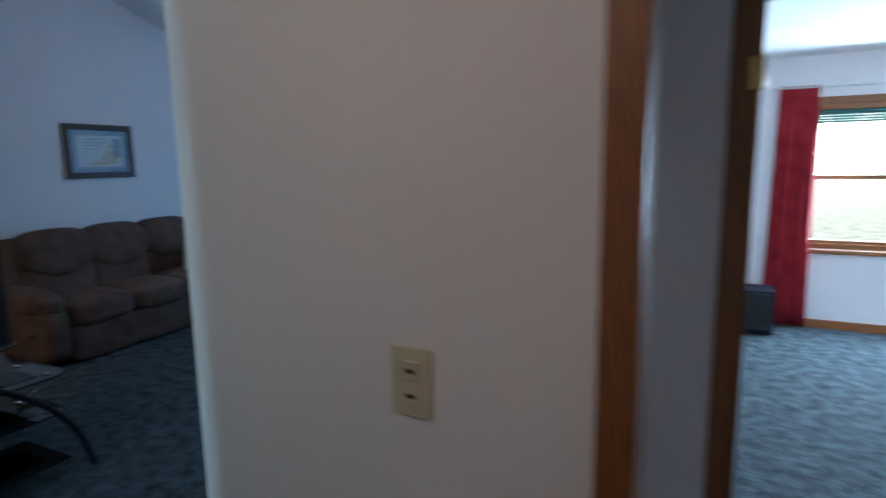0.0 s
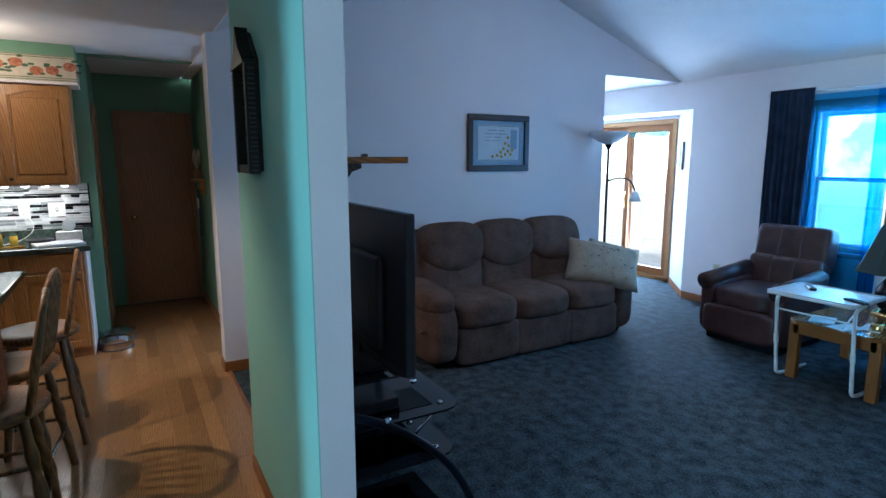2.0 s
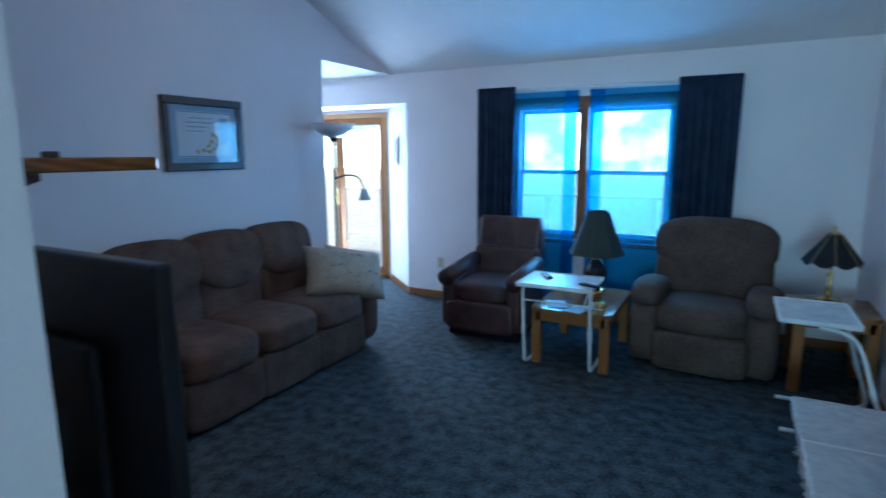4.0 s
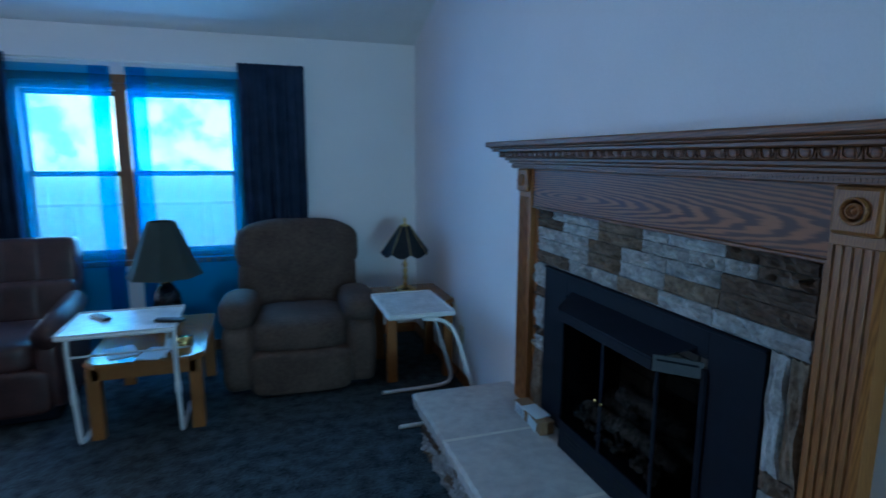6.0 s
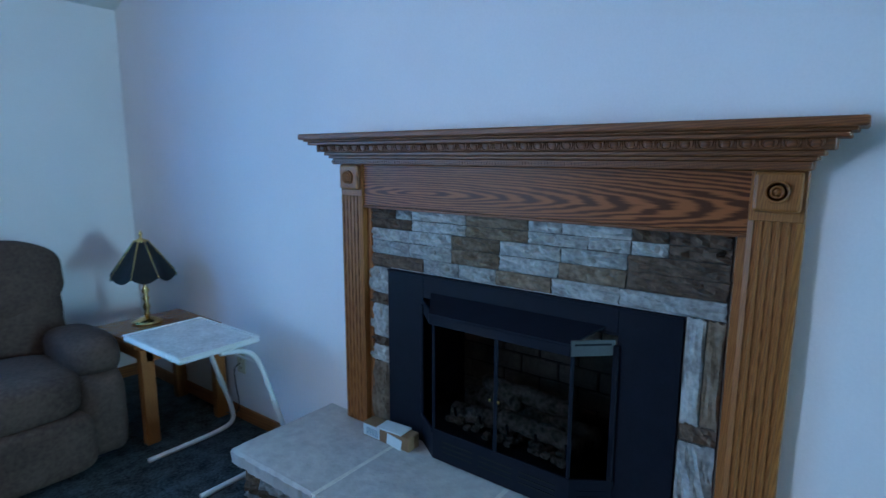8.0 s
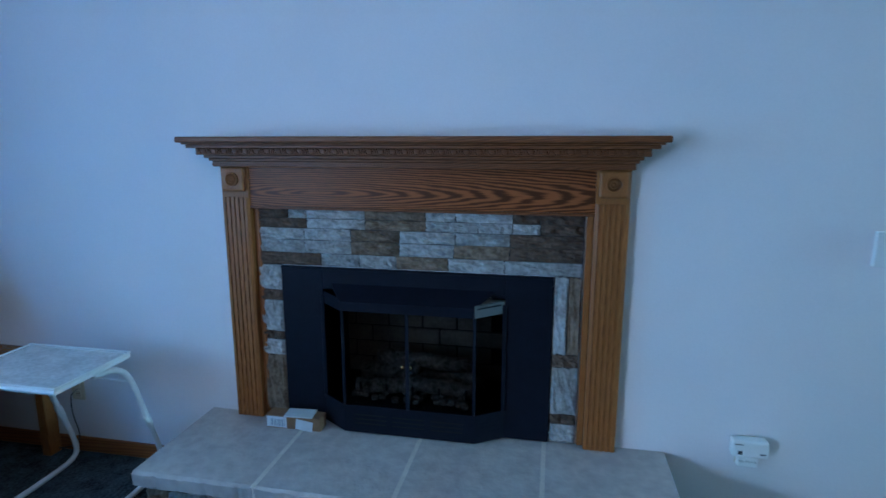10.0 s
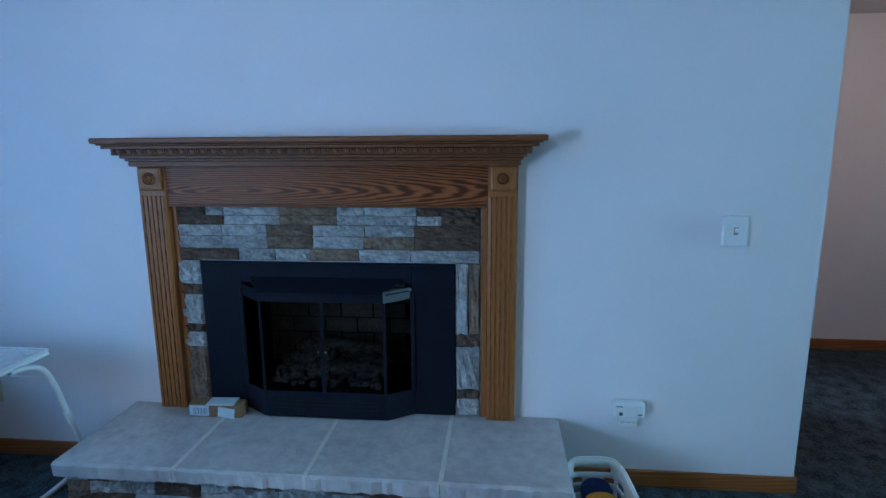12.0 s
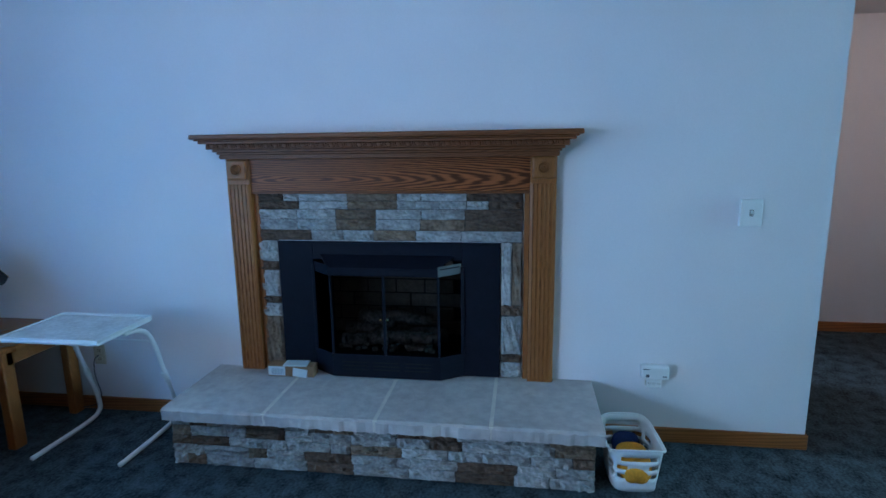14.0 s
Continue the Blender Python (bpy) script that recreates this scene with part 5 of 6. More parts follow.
alarm = thing("plug_in_alarm", place(XE, 2.005, 0.366), "white plug-in gas alarm on a triple outlet", "alarm")
part("outlet_plate", B(-0.012, 0, -0.036, 0.036, -0.058, 0.06, 0.003), ALMOND, alarm)
part("outlet_tap", B(-0.042, -0.012, -0.036, 0.036, -0.055, -0.006, 0.004), WHITE_PLASTIC, alarm)
bm = bmesh.new()
for k in range(3):
    for s in (-0.005, 0.005):
        box(bm, -0.0428, -0.042, -0.023 + k * 0.023 + s - 0.0012, -0.023 + k * 0.023 + s + 0.0012, -0.036, -0.026)
part("tap_slots", bm, INK, alarm)
part("alarm_body", B(-0.065, -0.012, -0.066, 0.066, -0.004, 0.066, 0.010, 3), WHITE_PLASTIC, alarm)
part("test_button", B(-0.0665, -0.065, 0.030, 0.046, 0.010, 0.026, 0.0005), GREY_METAL, alarm)
part("marking", B(-0.0658, -0.065, -0.055, -0.035, 0.014, 0.019), GREY_METAL, alarm)
part("marking", B(-0.0658, -0.065, 0.030, 0.060, 0.050, 0.054), GREY_METAL, alarm)

# small box with papers at the firebox
t = thing("cardboard_box", place(-0.455, 3.910, 0.319), "small cardboard box with white labels on the hearth", "box")
part("carton", B(-0.035, 0.035, -0.14, 0.12, 0, 0.062, 0.003), CARDBOARD, t)
part("label", B(-0.0365, -0.035, 0.02, 0.115, 0.006, 0.056), PAPER, t, "white barcode label")
bm = bmesh.new()
for k in range(9):
    box(bm, -0.0372, -0.0365, 0.030 + k * 0.008, 0.030 + k * 0.008 + 0.002 + 0.002 * (k % 2), 0.012, 0.045)
part("barcode", bm, MOUNT, t)
part("folded_paper", B(-0.045, 0.03, -0.10, 0.03, 0.0625, 0.069, 0.001), PAPER, t, "", False, pose(0, 0, 0, 0, 0, 4))
part("folded_paper", B(-0.0395, -0.0365, -0.10, -0.02, 0.010, 0.058, 0.001), PAPER, t, "", False, pose(0, 0, 0, 8, 0, 0))


def laundry_basket(m):
    t = thing("laundry_basket", m, "white plastic laundry basket with folded clothes beside the hearth", "basket")
    bm = bmesh.new()
    n, rows = 48, 9
    ring = []
    for j in range(rows + 1):
        f = j / rows
        z = 0.004 + 0.245 * f
        r = []
        for k in range(n):
            a = 2 * math.pi * k / n
            c, s = math.cos(a), math.sin(a)
            e = 2 / 4.5
            grow = 0.82 + 0.18 * f
            r.append(bm.verts.new((0.168 * grow * math.copysign(abs(c) ** e, c), 0.118 * grow * math.copysign(abs(s) ** e, s), z + (0.018 * math.cos(2 * a) if j == rows else 0))))
        ring.append(r)
    for j in range(rows):
        for k in range(n):
            hole = j in (3, 5) and k % 6 in (1, 2, 3, 4)
            grip = j == 7 and min(k % 24, 24 - k % 24) <= 3
            if not hole and not grip:
                bm.faces.new((ring[j][k], ring[j][(k + 1) % n], ring[j + 1][(k + 1) % n], ring[j + 1][k]))
    bm.faces.new(ring[0][::-1])
    body = part("tub", bm, WHITE_PLASTIC, t, "", True)
    body.modifiers.new("thickness", "SOLIDIFY").thickness = 0.004
    pts = [ring_point for ring_point in [(0.172 * math.copysign(abs(math.cos(a)) ** (2 / 4.5), math.cos(a)), 0.122 * math.copysign(abs(math.sin(a)) ** (2 / 4.5), math.sin(a)), 0.250 + 0.018 * math.cos(2 * a)) for a in [2 * math.pi * k / 48 for k in range(49)]]]
    part("rim", tube(bmesh.new(), pts, 0.006, 6, False), WHITE_PLASTIC, t, "", True)
    return t


laundry_basket(place(-0.69, 2.165, 0, 3) @ Matrix.Diagonal((1.0, 1.03, 0.83, 1.0)))
cl = puff(bmesh.new(), 0, 0, 0, 0.24, 0.15, 0.13, 2.6, 10, 0.10, 3)
tagged(part("folded_shirt", cl, ORANGE, None, "", True, place(-0.735, 2.16, 0.095)), "orange cloth heaped in the laundry basket", "clothes")
cl = puff(bmesh.new(), 0, 0, 0, 0.13, 0.13, 0.11, 2.6, 10, 0.10, 7)
tagged(part("folded_trousers", cl, NAVY_CLOTH, None, "", True, place(-0.60, 2.165, 0.105)), "navy cloth folded in the laundry basket", "clothes")


# television on its glass stand, facing north
def tv_stand(m):
    t = thing("tv_stand", m, "black glass television stand with chromed bolts", "tv stand")
    for z, x1, y1 in ((0.70, 0.33, 0.40), (0.45, 0.24, 0.66), (0.25, 0.27, 0.62)):
        c = 0.10
        pts = [(-0.62, 0), (x1, 0), (x1, y1 - c)]
        pts += [(x1 - c + c * math.cos(a), y1 - c + c * math.sin(a)) for a in (0.5, 1.0)] + [(x1 - c, y1), (-0.62, y1)]
        sh = part("shelf", prism(pts, "z", z - 0.010, z), BLACK_GLASS, t)
        if z < 0.6:
            part("clear_panel", B(x1 - 0.30, x1 - 0.08, 0.10, y1 - 0.13, z + 0.001, z + 0.0025), SMOKE_GLASS, sh)
        for x, y in ((x1 - 0.08, y1 - 0.09), (x1 - 0.36, y1 - 0.09)):
            part("bolt", lathe(bmesh.new(), [(0.016, z), (0.016, z + 0.006), (0.008, z + 0.010)], 14, x, y), CHROME, t, "", True)
    for x in (-0.55, -0.10):
        part("post", tube(bmesh.new(), [(x, 0.37, 0), (x, 0.37, 0.69)], 0.018, 10), BLACK, t, "", True)
        part("post", tube(bmesh.new(), [(x, 0.06, 0), (x, 0.06, 0.69)], 0.018, 10), BLACK, t, "", True)
    part("brace", tube(bmesh.new(), [(0.17, 0.56, 0.44), (0.10, 0.42, 0.25)], 0.008, 8), CHROME, t, "chromed slanting brace", True)
    arc = [(0.42, 0.02, 0.62), (0.46, 0.14, 0.585), (0.50, 0.28, 0.50), (0.52, 0.42, 0.36), (0.52, 0.52, 0.18), (0.52, 0.56, 0.012)]
    part("low_shelf", prism([(0.10, 0.02), (0.50, 0.02), (0.50, 0.46), (0.10, 0.46)], "z", 0.09, 0.10), BLACK_GLASS, t)
    part("low_shelf_panel", B(0.16, 0.44, 0.10, 0.38, 0.101, 0.103), SMOKE_GLASS, t)
    part("curved_rail", tube(bmesh.new(), arc, 0.016, 10, True, 2), BLACK, t, "curved black side rail", True)
    part("rail_bolt", puff(bmesh.new(), 0.465, 0.17, 0.585, 0.03, 0.03, 0.03, 2, 4), CHROME, t, "", True)
    part("media_box", B(-0.30, 0.12, 0.10, 0.38, 0.45, 0.505, 0.004), BLACK_PLASTIC, t)
    return t


def television(m):
    t = thing("television", m, "flat black television seen from its edge", "television")
    part("cabinet", B(-0.54, 0.54, -0.03, 0.012, 0.06, 0.68, 0.008, 2), BLACK_PLASTIC, t)
    part("rear_bulge", B(-0.36, 0.36, -0.065, -0.03, 0.12, 0.50, 0.02, 3), BLACK_PLASTIC, t)
    part("screen", B(-0.52, 0.52, 0.012, 0.0135, 0.08, 0.66), BLACK_GLASS, t)
    part("bezel_curve", prism([(-0.54, 0.06), (0.54, 0.06), (0.40, 0.025), (-0.40, 0.025)], "y", -0.02, 0.010), BLACK_PLASTIC, t)
    part("neck", B(-0.06, 0.06, -0.03, 0.0, 0.01, 0.08, 0.004), BLACK_PLASTIC, t)
    part("foot", B(-0.26, 0.26, -0.12, 0.12, 0.0, 0.014, 0.004), BLACK_PLASTIC, t)
    part("rear_sockets", B(0.16, 0.26, -0.0655, -0.065, 0.22, 0.34), GREY_METAL, t)
    return t


tv_stand(place(-2.72, 1.50, 0))
television(place(-2.74, 1.755, 0.7005))

sh = thing("wall_shelf", place(-2.74, 1.457, 1.56), "oak wall shelf on a scrolled bracket above the television", "shelf")
part("board", B(-0.44, 0.60, 0, 0.255, 0, 0.022, 0.003), TABLE_OAK, sh)
for x in (-0.30, 0.42):
    pr = [(0.0, 0.0), (0.15, 0.0), (0.15, -0.018), (0.115, -0.03), (0.095, -0.055), (0.05, -0.075), (0.02, -0.10), (0.0, -0.115)]
    part("bracket", prism(pr, "x", x - 0.012, x + 0.012), FRAME_DARK, sh, "dark scrolled bracket")
part("tack", B(0.50, 0.52, 0.12, 0.14, 0.022, 0.032, 0.002), FRAME_DARK, sh)

# pierced metal panel on the mint side of the partition
wh = thing("wall_hanging", place(-2.755, 1.336, 1.76) @ Matrix.Diagonal((0.62, 1.0, 0.83, 1.0)), "black pierced tin lantern-shaped panel on the mint wall", "wall hanging")
part("back_panel", prism([(-0.20, -0.28), (0.20, -0.28), (0.20, 0.22), (0.0, 0.36), (-0.20, 0.22)], "y", -0.012, 0), TIN, wh)
part("frame_rail", B(-0.21, -0.175, -0.055, -0.012, -0.29, 0.22, 0.003), TIN, wh)
part("frame_rail", B(0.175, 0.21, -0.055, -0.012, -0.29, 0.22, 0.003), TIN, wh)
part("frame_rail", B(-0.175, 0.175, -0.05, -0.012, -0.29, -0.25, 0.003), TIN, wh)
part("pediment", prism([(-0.22, 0.20), (0.22, 0.20), (0.07, 0.28), (0.0, 0.38), (-0.07, 0.28)], "y", -0.06, -0.012), TIN, wh)
bm = bmesh.new()
rng = random.Random(8)
for i in range(9):
    for j in range(17):
        x, z = -0.15 + i * 0.0375 + rng.uniform(-0.006, 0.006), -0.235 + j * 0.026 + rng.uniform(-0.005, 0.005)
        box(bm, x - 0.006, x + 0.006, -0.016, -0.012, z - 0.003, z + 0.003)
tagged(part("punched_pattern", bm, GREY_METAL, wh, "small punched silver marks"), kind="stuff")
bm = bmesh.new()
for j in range(22):
    for x in (-0.192, 0.192):
        z = -0.275 + j * 0.0215 + rng.uniform(-0.003, 0.003)
        box(bm, x - 0.008, x + 0.008, -0.059, -0.055, z - 0.003, z + 0.003)
        box(bm, -0.2125 if x < 0 else 0.21, -0.21 if x < 0 else 0.2125, -0.045, -0.02, z - 0.003, z + 0.003)
tagged(part("punched_rails", bm, GREY_METAL, wh, "small punched silver marks"), kind="stuff")

# ceiling light under the ridge
cl = thing("ceiling_light", place(-2.62, 3.90, 2.60), "ceiling light with scalloped white glass shade hung from the ridge", "ceiling light")
part("rod", tube(bmesh.new(), [(0, 0, 0.16), (0, 0, 0.655)], 0.012, 8), BRASS, cl, "", True)
part("fitter", lathe(bmesh.new(), [(0.05, 0.10), (0.06, 0.13), (0.03, 0.17)], 16), BRASS, cl, "", True)
for k in range(3):
    a = 2 * math.pi * k / 3 + 0.4
    bm = lathe(bmesh.new(), [(0.03, 0.10), (0.05, 0.08), (0.065, 0.04), (0.085, 0.0)], 24, 0, 0, 1.0, lambda i, j: 1 + (0.07 * math.cos(6 * 2 * math.pi * i / 24) if j == 3 else 0))
    part("glass_shade", bm, SHADE_LIT, cl, "lit scalloped glass shade", True, pose(0.11 * math.cos(a), 0.11 * math.sin(a), 0.0))


# ---- kitchen ----
def raised_door(parent, y0, y1, z0, z1, x, arch=False):
    """Cabinet door that faces +x."""
    w = 0.055
    bm = bmesh.new()
    box(bm, x, x + 0.02, y0, y0 + w, z0, z1, 0.003)
    box(bm, x, x + 0.02, y1 - w, y1, z0, z1, 0.003)
    box(bm, x, x + 0.02, y0 + w, y1 - w, z0, z0 + w, 0.003)
    if arch:
        n = 10
        pts = [(y0 + w, z1), (y0 + w, z1 - w * 1.5)]
        for i in range(1, n):
            u = i / n
            pts.append((y0 + w + (y1 - y0 - 2 * w) * u, z1 - w * 1.5 + 0.045 * math.sin(math.pi * u) ** 1.5))
        pts += [(y1 - w, z1 - w * 1.5), (y1 - w, z1)]
        prism(pts, "x", x, x + 0.02, bm)
    else:
        box(bm, x, x + 0.02, y0 + w, y1 - w, z1 - w, z1, 0.003)
    d = part("door", bm, CAB_OAK, parent)
    part("raised_panel", B(x - 0.004, x + 0.014, y0 + w + 0.012, y1 - w - 0.012, z0 + w + 0.012, z1 - w * (1.4 if arch else 1) - 0.012, 0.010, 1), CAB_OAK, d)
    part("door_panel", B(x - 0.006, x + 0.004, y0 + w - 0.004, y1 - w + 0.004, z0 + w - 0.004, z1 - w + 0.004), CAB_OAK, d)
    part("knob", lathe(bmesh.new(), [(0.006, 0), (0.006, 0.012), (0.014, 0.018), (0.014, 0.024), (0.006, 0.028)], 12), INK, d, "dark round knob", True, pose(x + 0.02, y0 + 0.03 if arch else y1 - 0.03, z0 + 0.04 if arch else z1 - 0.05, 0, 90, 0))
    return d


for i in range(4):
    y1 = 0.548 - i * 0.46
    c = thing("upper_cabinet", place(0, 0, 0), "oak upper kitchen cabinet with arched raised panel door", "cabinet", "upper cabinets")
    part("body", B(-6.05, -5.765, y1 - 0.46, y1, 1.375, 2.14), CAB_OAK, c)
    raised_door(c, y1 - 0.452, y1 - 0.008, 1.385, 2.13, -5.765, True)
    b = thing("base_cabinet", place(0, 0, 0), "oak base kitchen cabinet with drawer and raised panel door", "cabinet", "base cabinets")
    part("body", B(-6.05, -5.535, y1 - 0.46, y1, 0.08, 0.868), CAB_OAK, b)
    part("toe_kick", B(-6.05, -5.57, y1 - 0.46, y1, 0.007, 0.08), DOOR_WOOD, b)
    raised_door(b, y1 - 0.442, y1 - 0.018, 0.10, 0.705, -5.535)
    dr = part("drawer_front", B(-5.535, -5.515, y1 - 0.442, y1 - 0.018, 0.725, 0.855, 0.004), CAB_OAK, b)
setting("trim_cabinet_end", B(-6.05, -5.56, 0.548, 0.560, 0.007, 0.868), WHITE_PLASTIC, "white end panel beside the base cabinets", "trim")
ct = thing("kitchen_counter", place(0, 0, 0), "dark green granite-look kitchen counter", "counter")
part("worktop", B(-6.05, -5.49, -1.36, 0.598, 0.868, 0.910, 0.006, 2), GRANITE, ct)
part("upstand", B(-6.05, -6.03, -1.36, 0.598, 0.910, 1.0), GRANITE, ct)
setting("wall_soffit", B(-6.05, -5.70, -2.4, 0.605, 2.16, FLAT), GREEN, "green painted soffit above the cabinets", "wall")
setting("trim_soffit_bottom", B(-6.05, -5.695, -2.4, 0.610, 2.141, 2.16), WALL, "white underside trim of the soffit", "trim")
wb = thing("wallpaper_border", place(0, 0, 0), "wallpaper border of red apples and leaves round the soffit", "wallpaper border")
CREAM = mat("cream_border_paper", (0.50, 0.44, 0.34), 0.7, 0, 0.1, 20, 0.0, 90)
APPLE = mat("printed_apple_red", (0.40, 0.05, 0.03), 0.7, 0, 0.35, 30, 0.0, 90, (0.50, 0.22, 0.10))
LEAF = mat("printed_leaf_green", (0.06, 0.11, 0.05), 0.7, 0, 0.3, 30, 0.0, 90)
bm = bmesh.new()
box(bm, -5.698, -5.695, -2.4, 0.6095, 2.162, 2.352)
box(bm, -6.05, -5.698, 0.6065, 0.6095, 2.162, 2.352)
part("paper_strip", bm, CREAM, wb)
bm = bmesh.new()
for z in (2.168, 2.182, 2.332, 2.345):
    box(bm, -5.6948, -5.694, -2.4, 0.6105, z, z + 0.005)
    box(bm, -6.05, -5.694, 0.6097, 0.6105, z, z + 0.005)
part("edge_lines", bm, LEAF, wb)
rng = random.Random(5)
fruit, leaves = bmesh.new(), bmesh.new()
for k in range(26):
    y = 0.565 - k * 0.105 + rng.uniform(-0.02, 0.02)
    z = 2.255 + rng.uniform(-0.03, 0.035)
    puff(fruit, -5.694, y, z, 0.004, 0.085, 0.066, 2.2, 3)
    for _ in range(5):
        puff(leaves, -5.694, y + rng.uniform(-0.07, 0.07), z + rng.uniform(-0.05, 0.05), 0.003, 0.05, 0.022, 1.6, 2)
for k in range(3):
    puff(fruit, -5.79 - k * 0.1, 0.6105, 2.255 + rng.uniform(-0.02, 0.02), 0.08, 0.004, 0.062, 2.2, 3)
    puff(leaves, -5.74 - k * 0.1, 0.6105, 2.24 + rng.uniform(-0.03, 0.03), 0.05, 0.003, 0.03, 1.8, 2)
tagged(part("apple_print", fruit, APPLE, wb, "printed red apples"), kind="stuff")
tagged(part("leaf_print", leaves, LEAF, wb, "printed green leaves"), kind="stuff")

# under-cabinet lamps
for i in range(7):
    y = 0.445 - i * 0.13
    u = thing("puck_light", place(-5.86, y, 1.375), "small lit puck light under the cabinet", "light", "under-cabinet lights")
    part("housing", lathe(bmesh.new(), [(0.034, -0.012), (0.034, 0.0)], 16), CHROME, u)
    part("lens", lathe(bmesh.new(), [(0.0005, -0.022), (0.02, -0.019), (0.027, -0.0125)], 16), UNDERLIGHT, u, "lit lens", True)
lamp("under_cabinet_light", "AREA", look((-5.86, -0.05, 1.352), (-5.88, -0.05, 0)), 9, (1.0, 0.93, 0.82), 0.9, 0.06)


# breakfast bar
bar = thing("breakfast_bar", place(0, 0, 0), "breakfast bar with dark glossy granite-look top", "counter")
part("bar_top", B(-4.55, -2.10, -0.62, 0.30, 0.868, 0.910, 0.010, 2), GRANITE, bar)
part("bar_body", B(-4.45, -2.10, -0.55, 0.02, 0.007, 0.868), CAB_OAK, bar)
tagged(part("notepad", B(-0.11, 0.11, -0.075, 0.075, 0, 0.012, 0.002), PAPER, None, "", False, place(-4.22, 0.06, 0.911, 20)), "white notepad on the breakfast bar", "notepad")


def bar_stool(m):
    """Faces -y; bow back at +y."""
    t = thing("bar_stool", m, "oak bow-back bar stool with turned legs at the breakfast bar", "stool", "bar stools")
    seat = lathe(bmesh.new(), [(0.05, 0.615), (0.17, 0.60), (0.195, 0.615), (0.20, 0.635), (0.185, 0.650), (0.10, 0.640), (0.0005, 0.636)], 26)
    part("seat", seat, STOOL_WOOD, t, "", True)

    def turned(f):
        return 0.017 + 0.005 * math.sin(f * math.pi) + 0.0035 * math.cos(f * 26) * (1 if 0.2 < f < 0.75 else 0.2)

    for x in (-1, 1):
        for y in (-1, 1):
            a, b = Vector((x * 0.12, y * 0.11, 0.607)), Vector((x * 0.195, y * 0.175, 0.007))
            part("leg", tube(bmesh.new(), [a.lerp(b, i / 24) for i in range(25)], turned, 9), STOOL_WOOD, t, "", True)
    z = 0.22
    q = 0.165
    for p0, p1, n in (((-q, 0.155, z), (q, 0.155, z), "foot_rail"), ((-q, -0.155, z), (q, -0.155, z), "foot_rail")):
        part(n, tube(bmesh.new(), [p0, p1], 0.009, 8), CHROME, t, "worn metal foot rail", True)
    for x in (-1, 1):
        part("stretcher", tube(bmesh.new(), [(x * 0.158, -0.15, 0.28), (x * 0.158, 0.15, 0.28)], 0.010, 8), STOOL_WOOD, t, "", True)
    bow = []
    for i in range(25):
        a = math.pi * i / 24
        h = math.sin(a) ** 0.65
        bow.append((0.185 * math.cos(a), 0.135 + 0.085 * h, 0.645 + 0.42 * h))
    part("bow", tube(bmesh.new(), bow, 0.013, 9), STOOL_WOOD, t, "", True)
    for k in range(6):
        x = -0.125 + k * 0.05
        h = (1 - (x / 0.185) ** 2) ** 0.33
        part("spindle", tube(bmesh.new(), [(x * 0.75, 0.145, 0.640), (x * 0.95, 0.175, 0.80), (x, 0.135 + 0.083 * h, 0.640 + 0.415 * h)], lambda f: 0.006 + 0.003 * math.sin(math.pi * f), 7, True, 1), STOOL_WOOD, t, "", True)
    return t


first = bar_stool(place(-3.02, 0.345, 0, 4))
copy_thing(first, place(-3.52, 0.335, 0, -6))
copy_thing(first, place(-4.10, 0.385, 0, 3))
tagged(part("red_carton", B(-0.12, 0.12, -0.09, 0.09, 0, 0.26, 0.004), APPLE, None, "", False, place(-3.04, 0.30, 0.651)), "red cardboard carton on a bar stool", "carton")


# brick-bond mosaic backsplash, strips of grey, white and black glass
def backsplash():
    t = thing("backsplash", place(-6.05, 0, 0), "glass mosaic backsplash in grey, white and black strips", "backsplash")
    part("grout_bed", B(0, 0.004, -1.3, 0.590, 1.0, 1.375), WHITE_PLASTIC, t)
    part("end_trim", B(0, 0.012, 0.590, 0.601, 0.93, 1.376), BLACK, t)
    kinds = [mat("mosaic_pale_grey", (0.45, 0.47, 0.48), 0.15, 0, 0.15, 9, 0), mat("mosaic_mid_grey", (0.22, 0.24, 0.25), 0.15, 0, 0.15, 9, 0), mat("mosaic_black", (0.012, 0.013, 0.015), 0.1, 0, 0.15, 9, 0), mat("mosaic_white", (0.65, 0.66, 0.66), 0.15, 0, 0.1, 9, 0)]
    rng = random.Random(21)
    shared = {}
    z = 1.003
    while z < 1.365:
        h = rng.choice((0.012, 0.022, 0.022))
        y = 0.588
        while y > -0.55:
            w = rng.choice((0.06, 0.11, 0.16))
            k = rng.choices((0, 1, 2, 3), (3, 3, 2.6, 2))[0]
            if (w, h, k) not in shared:
                bm = B(0, 0.005, -w / 2, w / 2, 0, h, 0.001)
                me = bpy.data.meshes.new("tile")
                bm.to_mesh(me)
                bm.free()
                me.materials.append(kinds[k])
                shared[w, h, k] = me
            piece("tile", shared[w, h, k], t, pose(0.004, y - w / 2, z))
            y -= w + 0.003
        z += h + 0.003


backsplash()
plate("wall_outlet", pose(-6.04, 0.14, 1.16, 0, 0, 90), 0.075, 0.118, WHITE_PLASTIC, "socket", "white outlet with a plug on the backsplash")
plate("wall_switch", pose(-6.04, 0.36, 1.16, 0, 0, 90), 0.12, 0.118, WHITE_PLASTIC, "switch", "white double switch plate on the backsplash")
part_cable = tagged(part("charger_cable", tube(bmesh.new(), [(-6.02, 0.14, 1.14), (-5.98, 0.16, 1.13), (-5.93, 0.22, 1.02), (-5.88, 0.12, 0.93), (-5.80, 0.0, 0.915)], 0.003, 6, True, 2), WHITE_PLASTIC, None, "", True), "white charger cable over the counter", "cable")

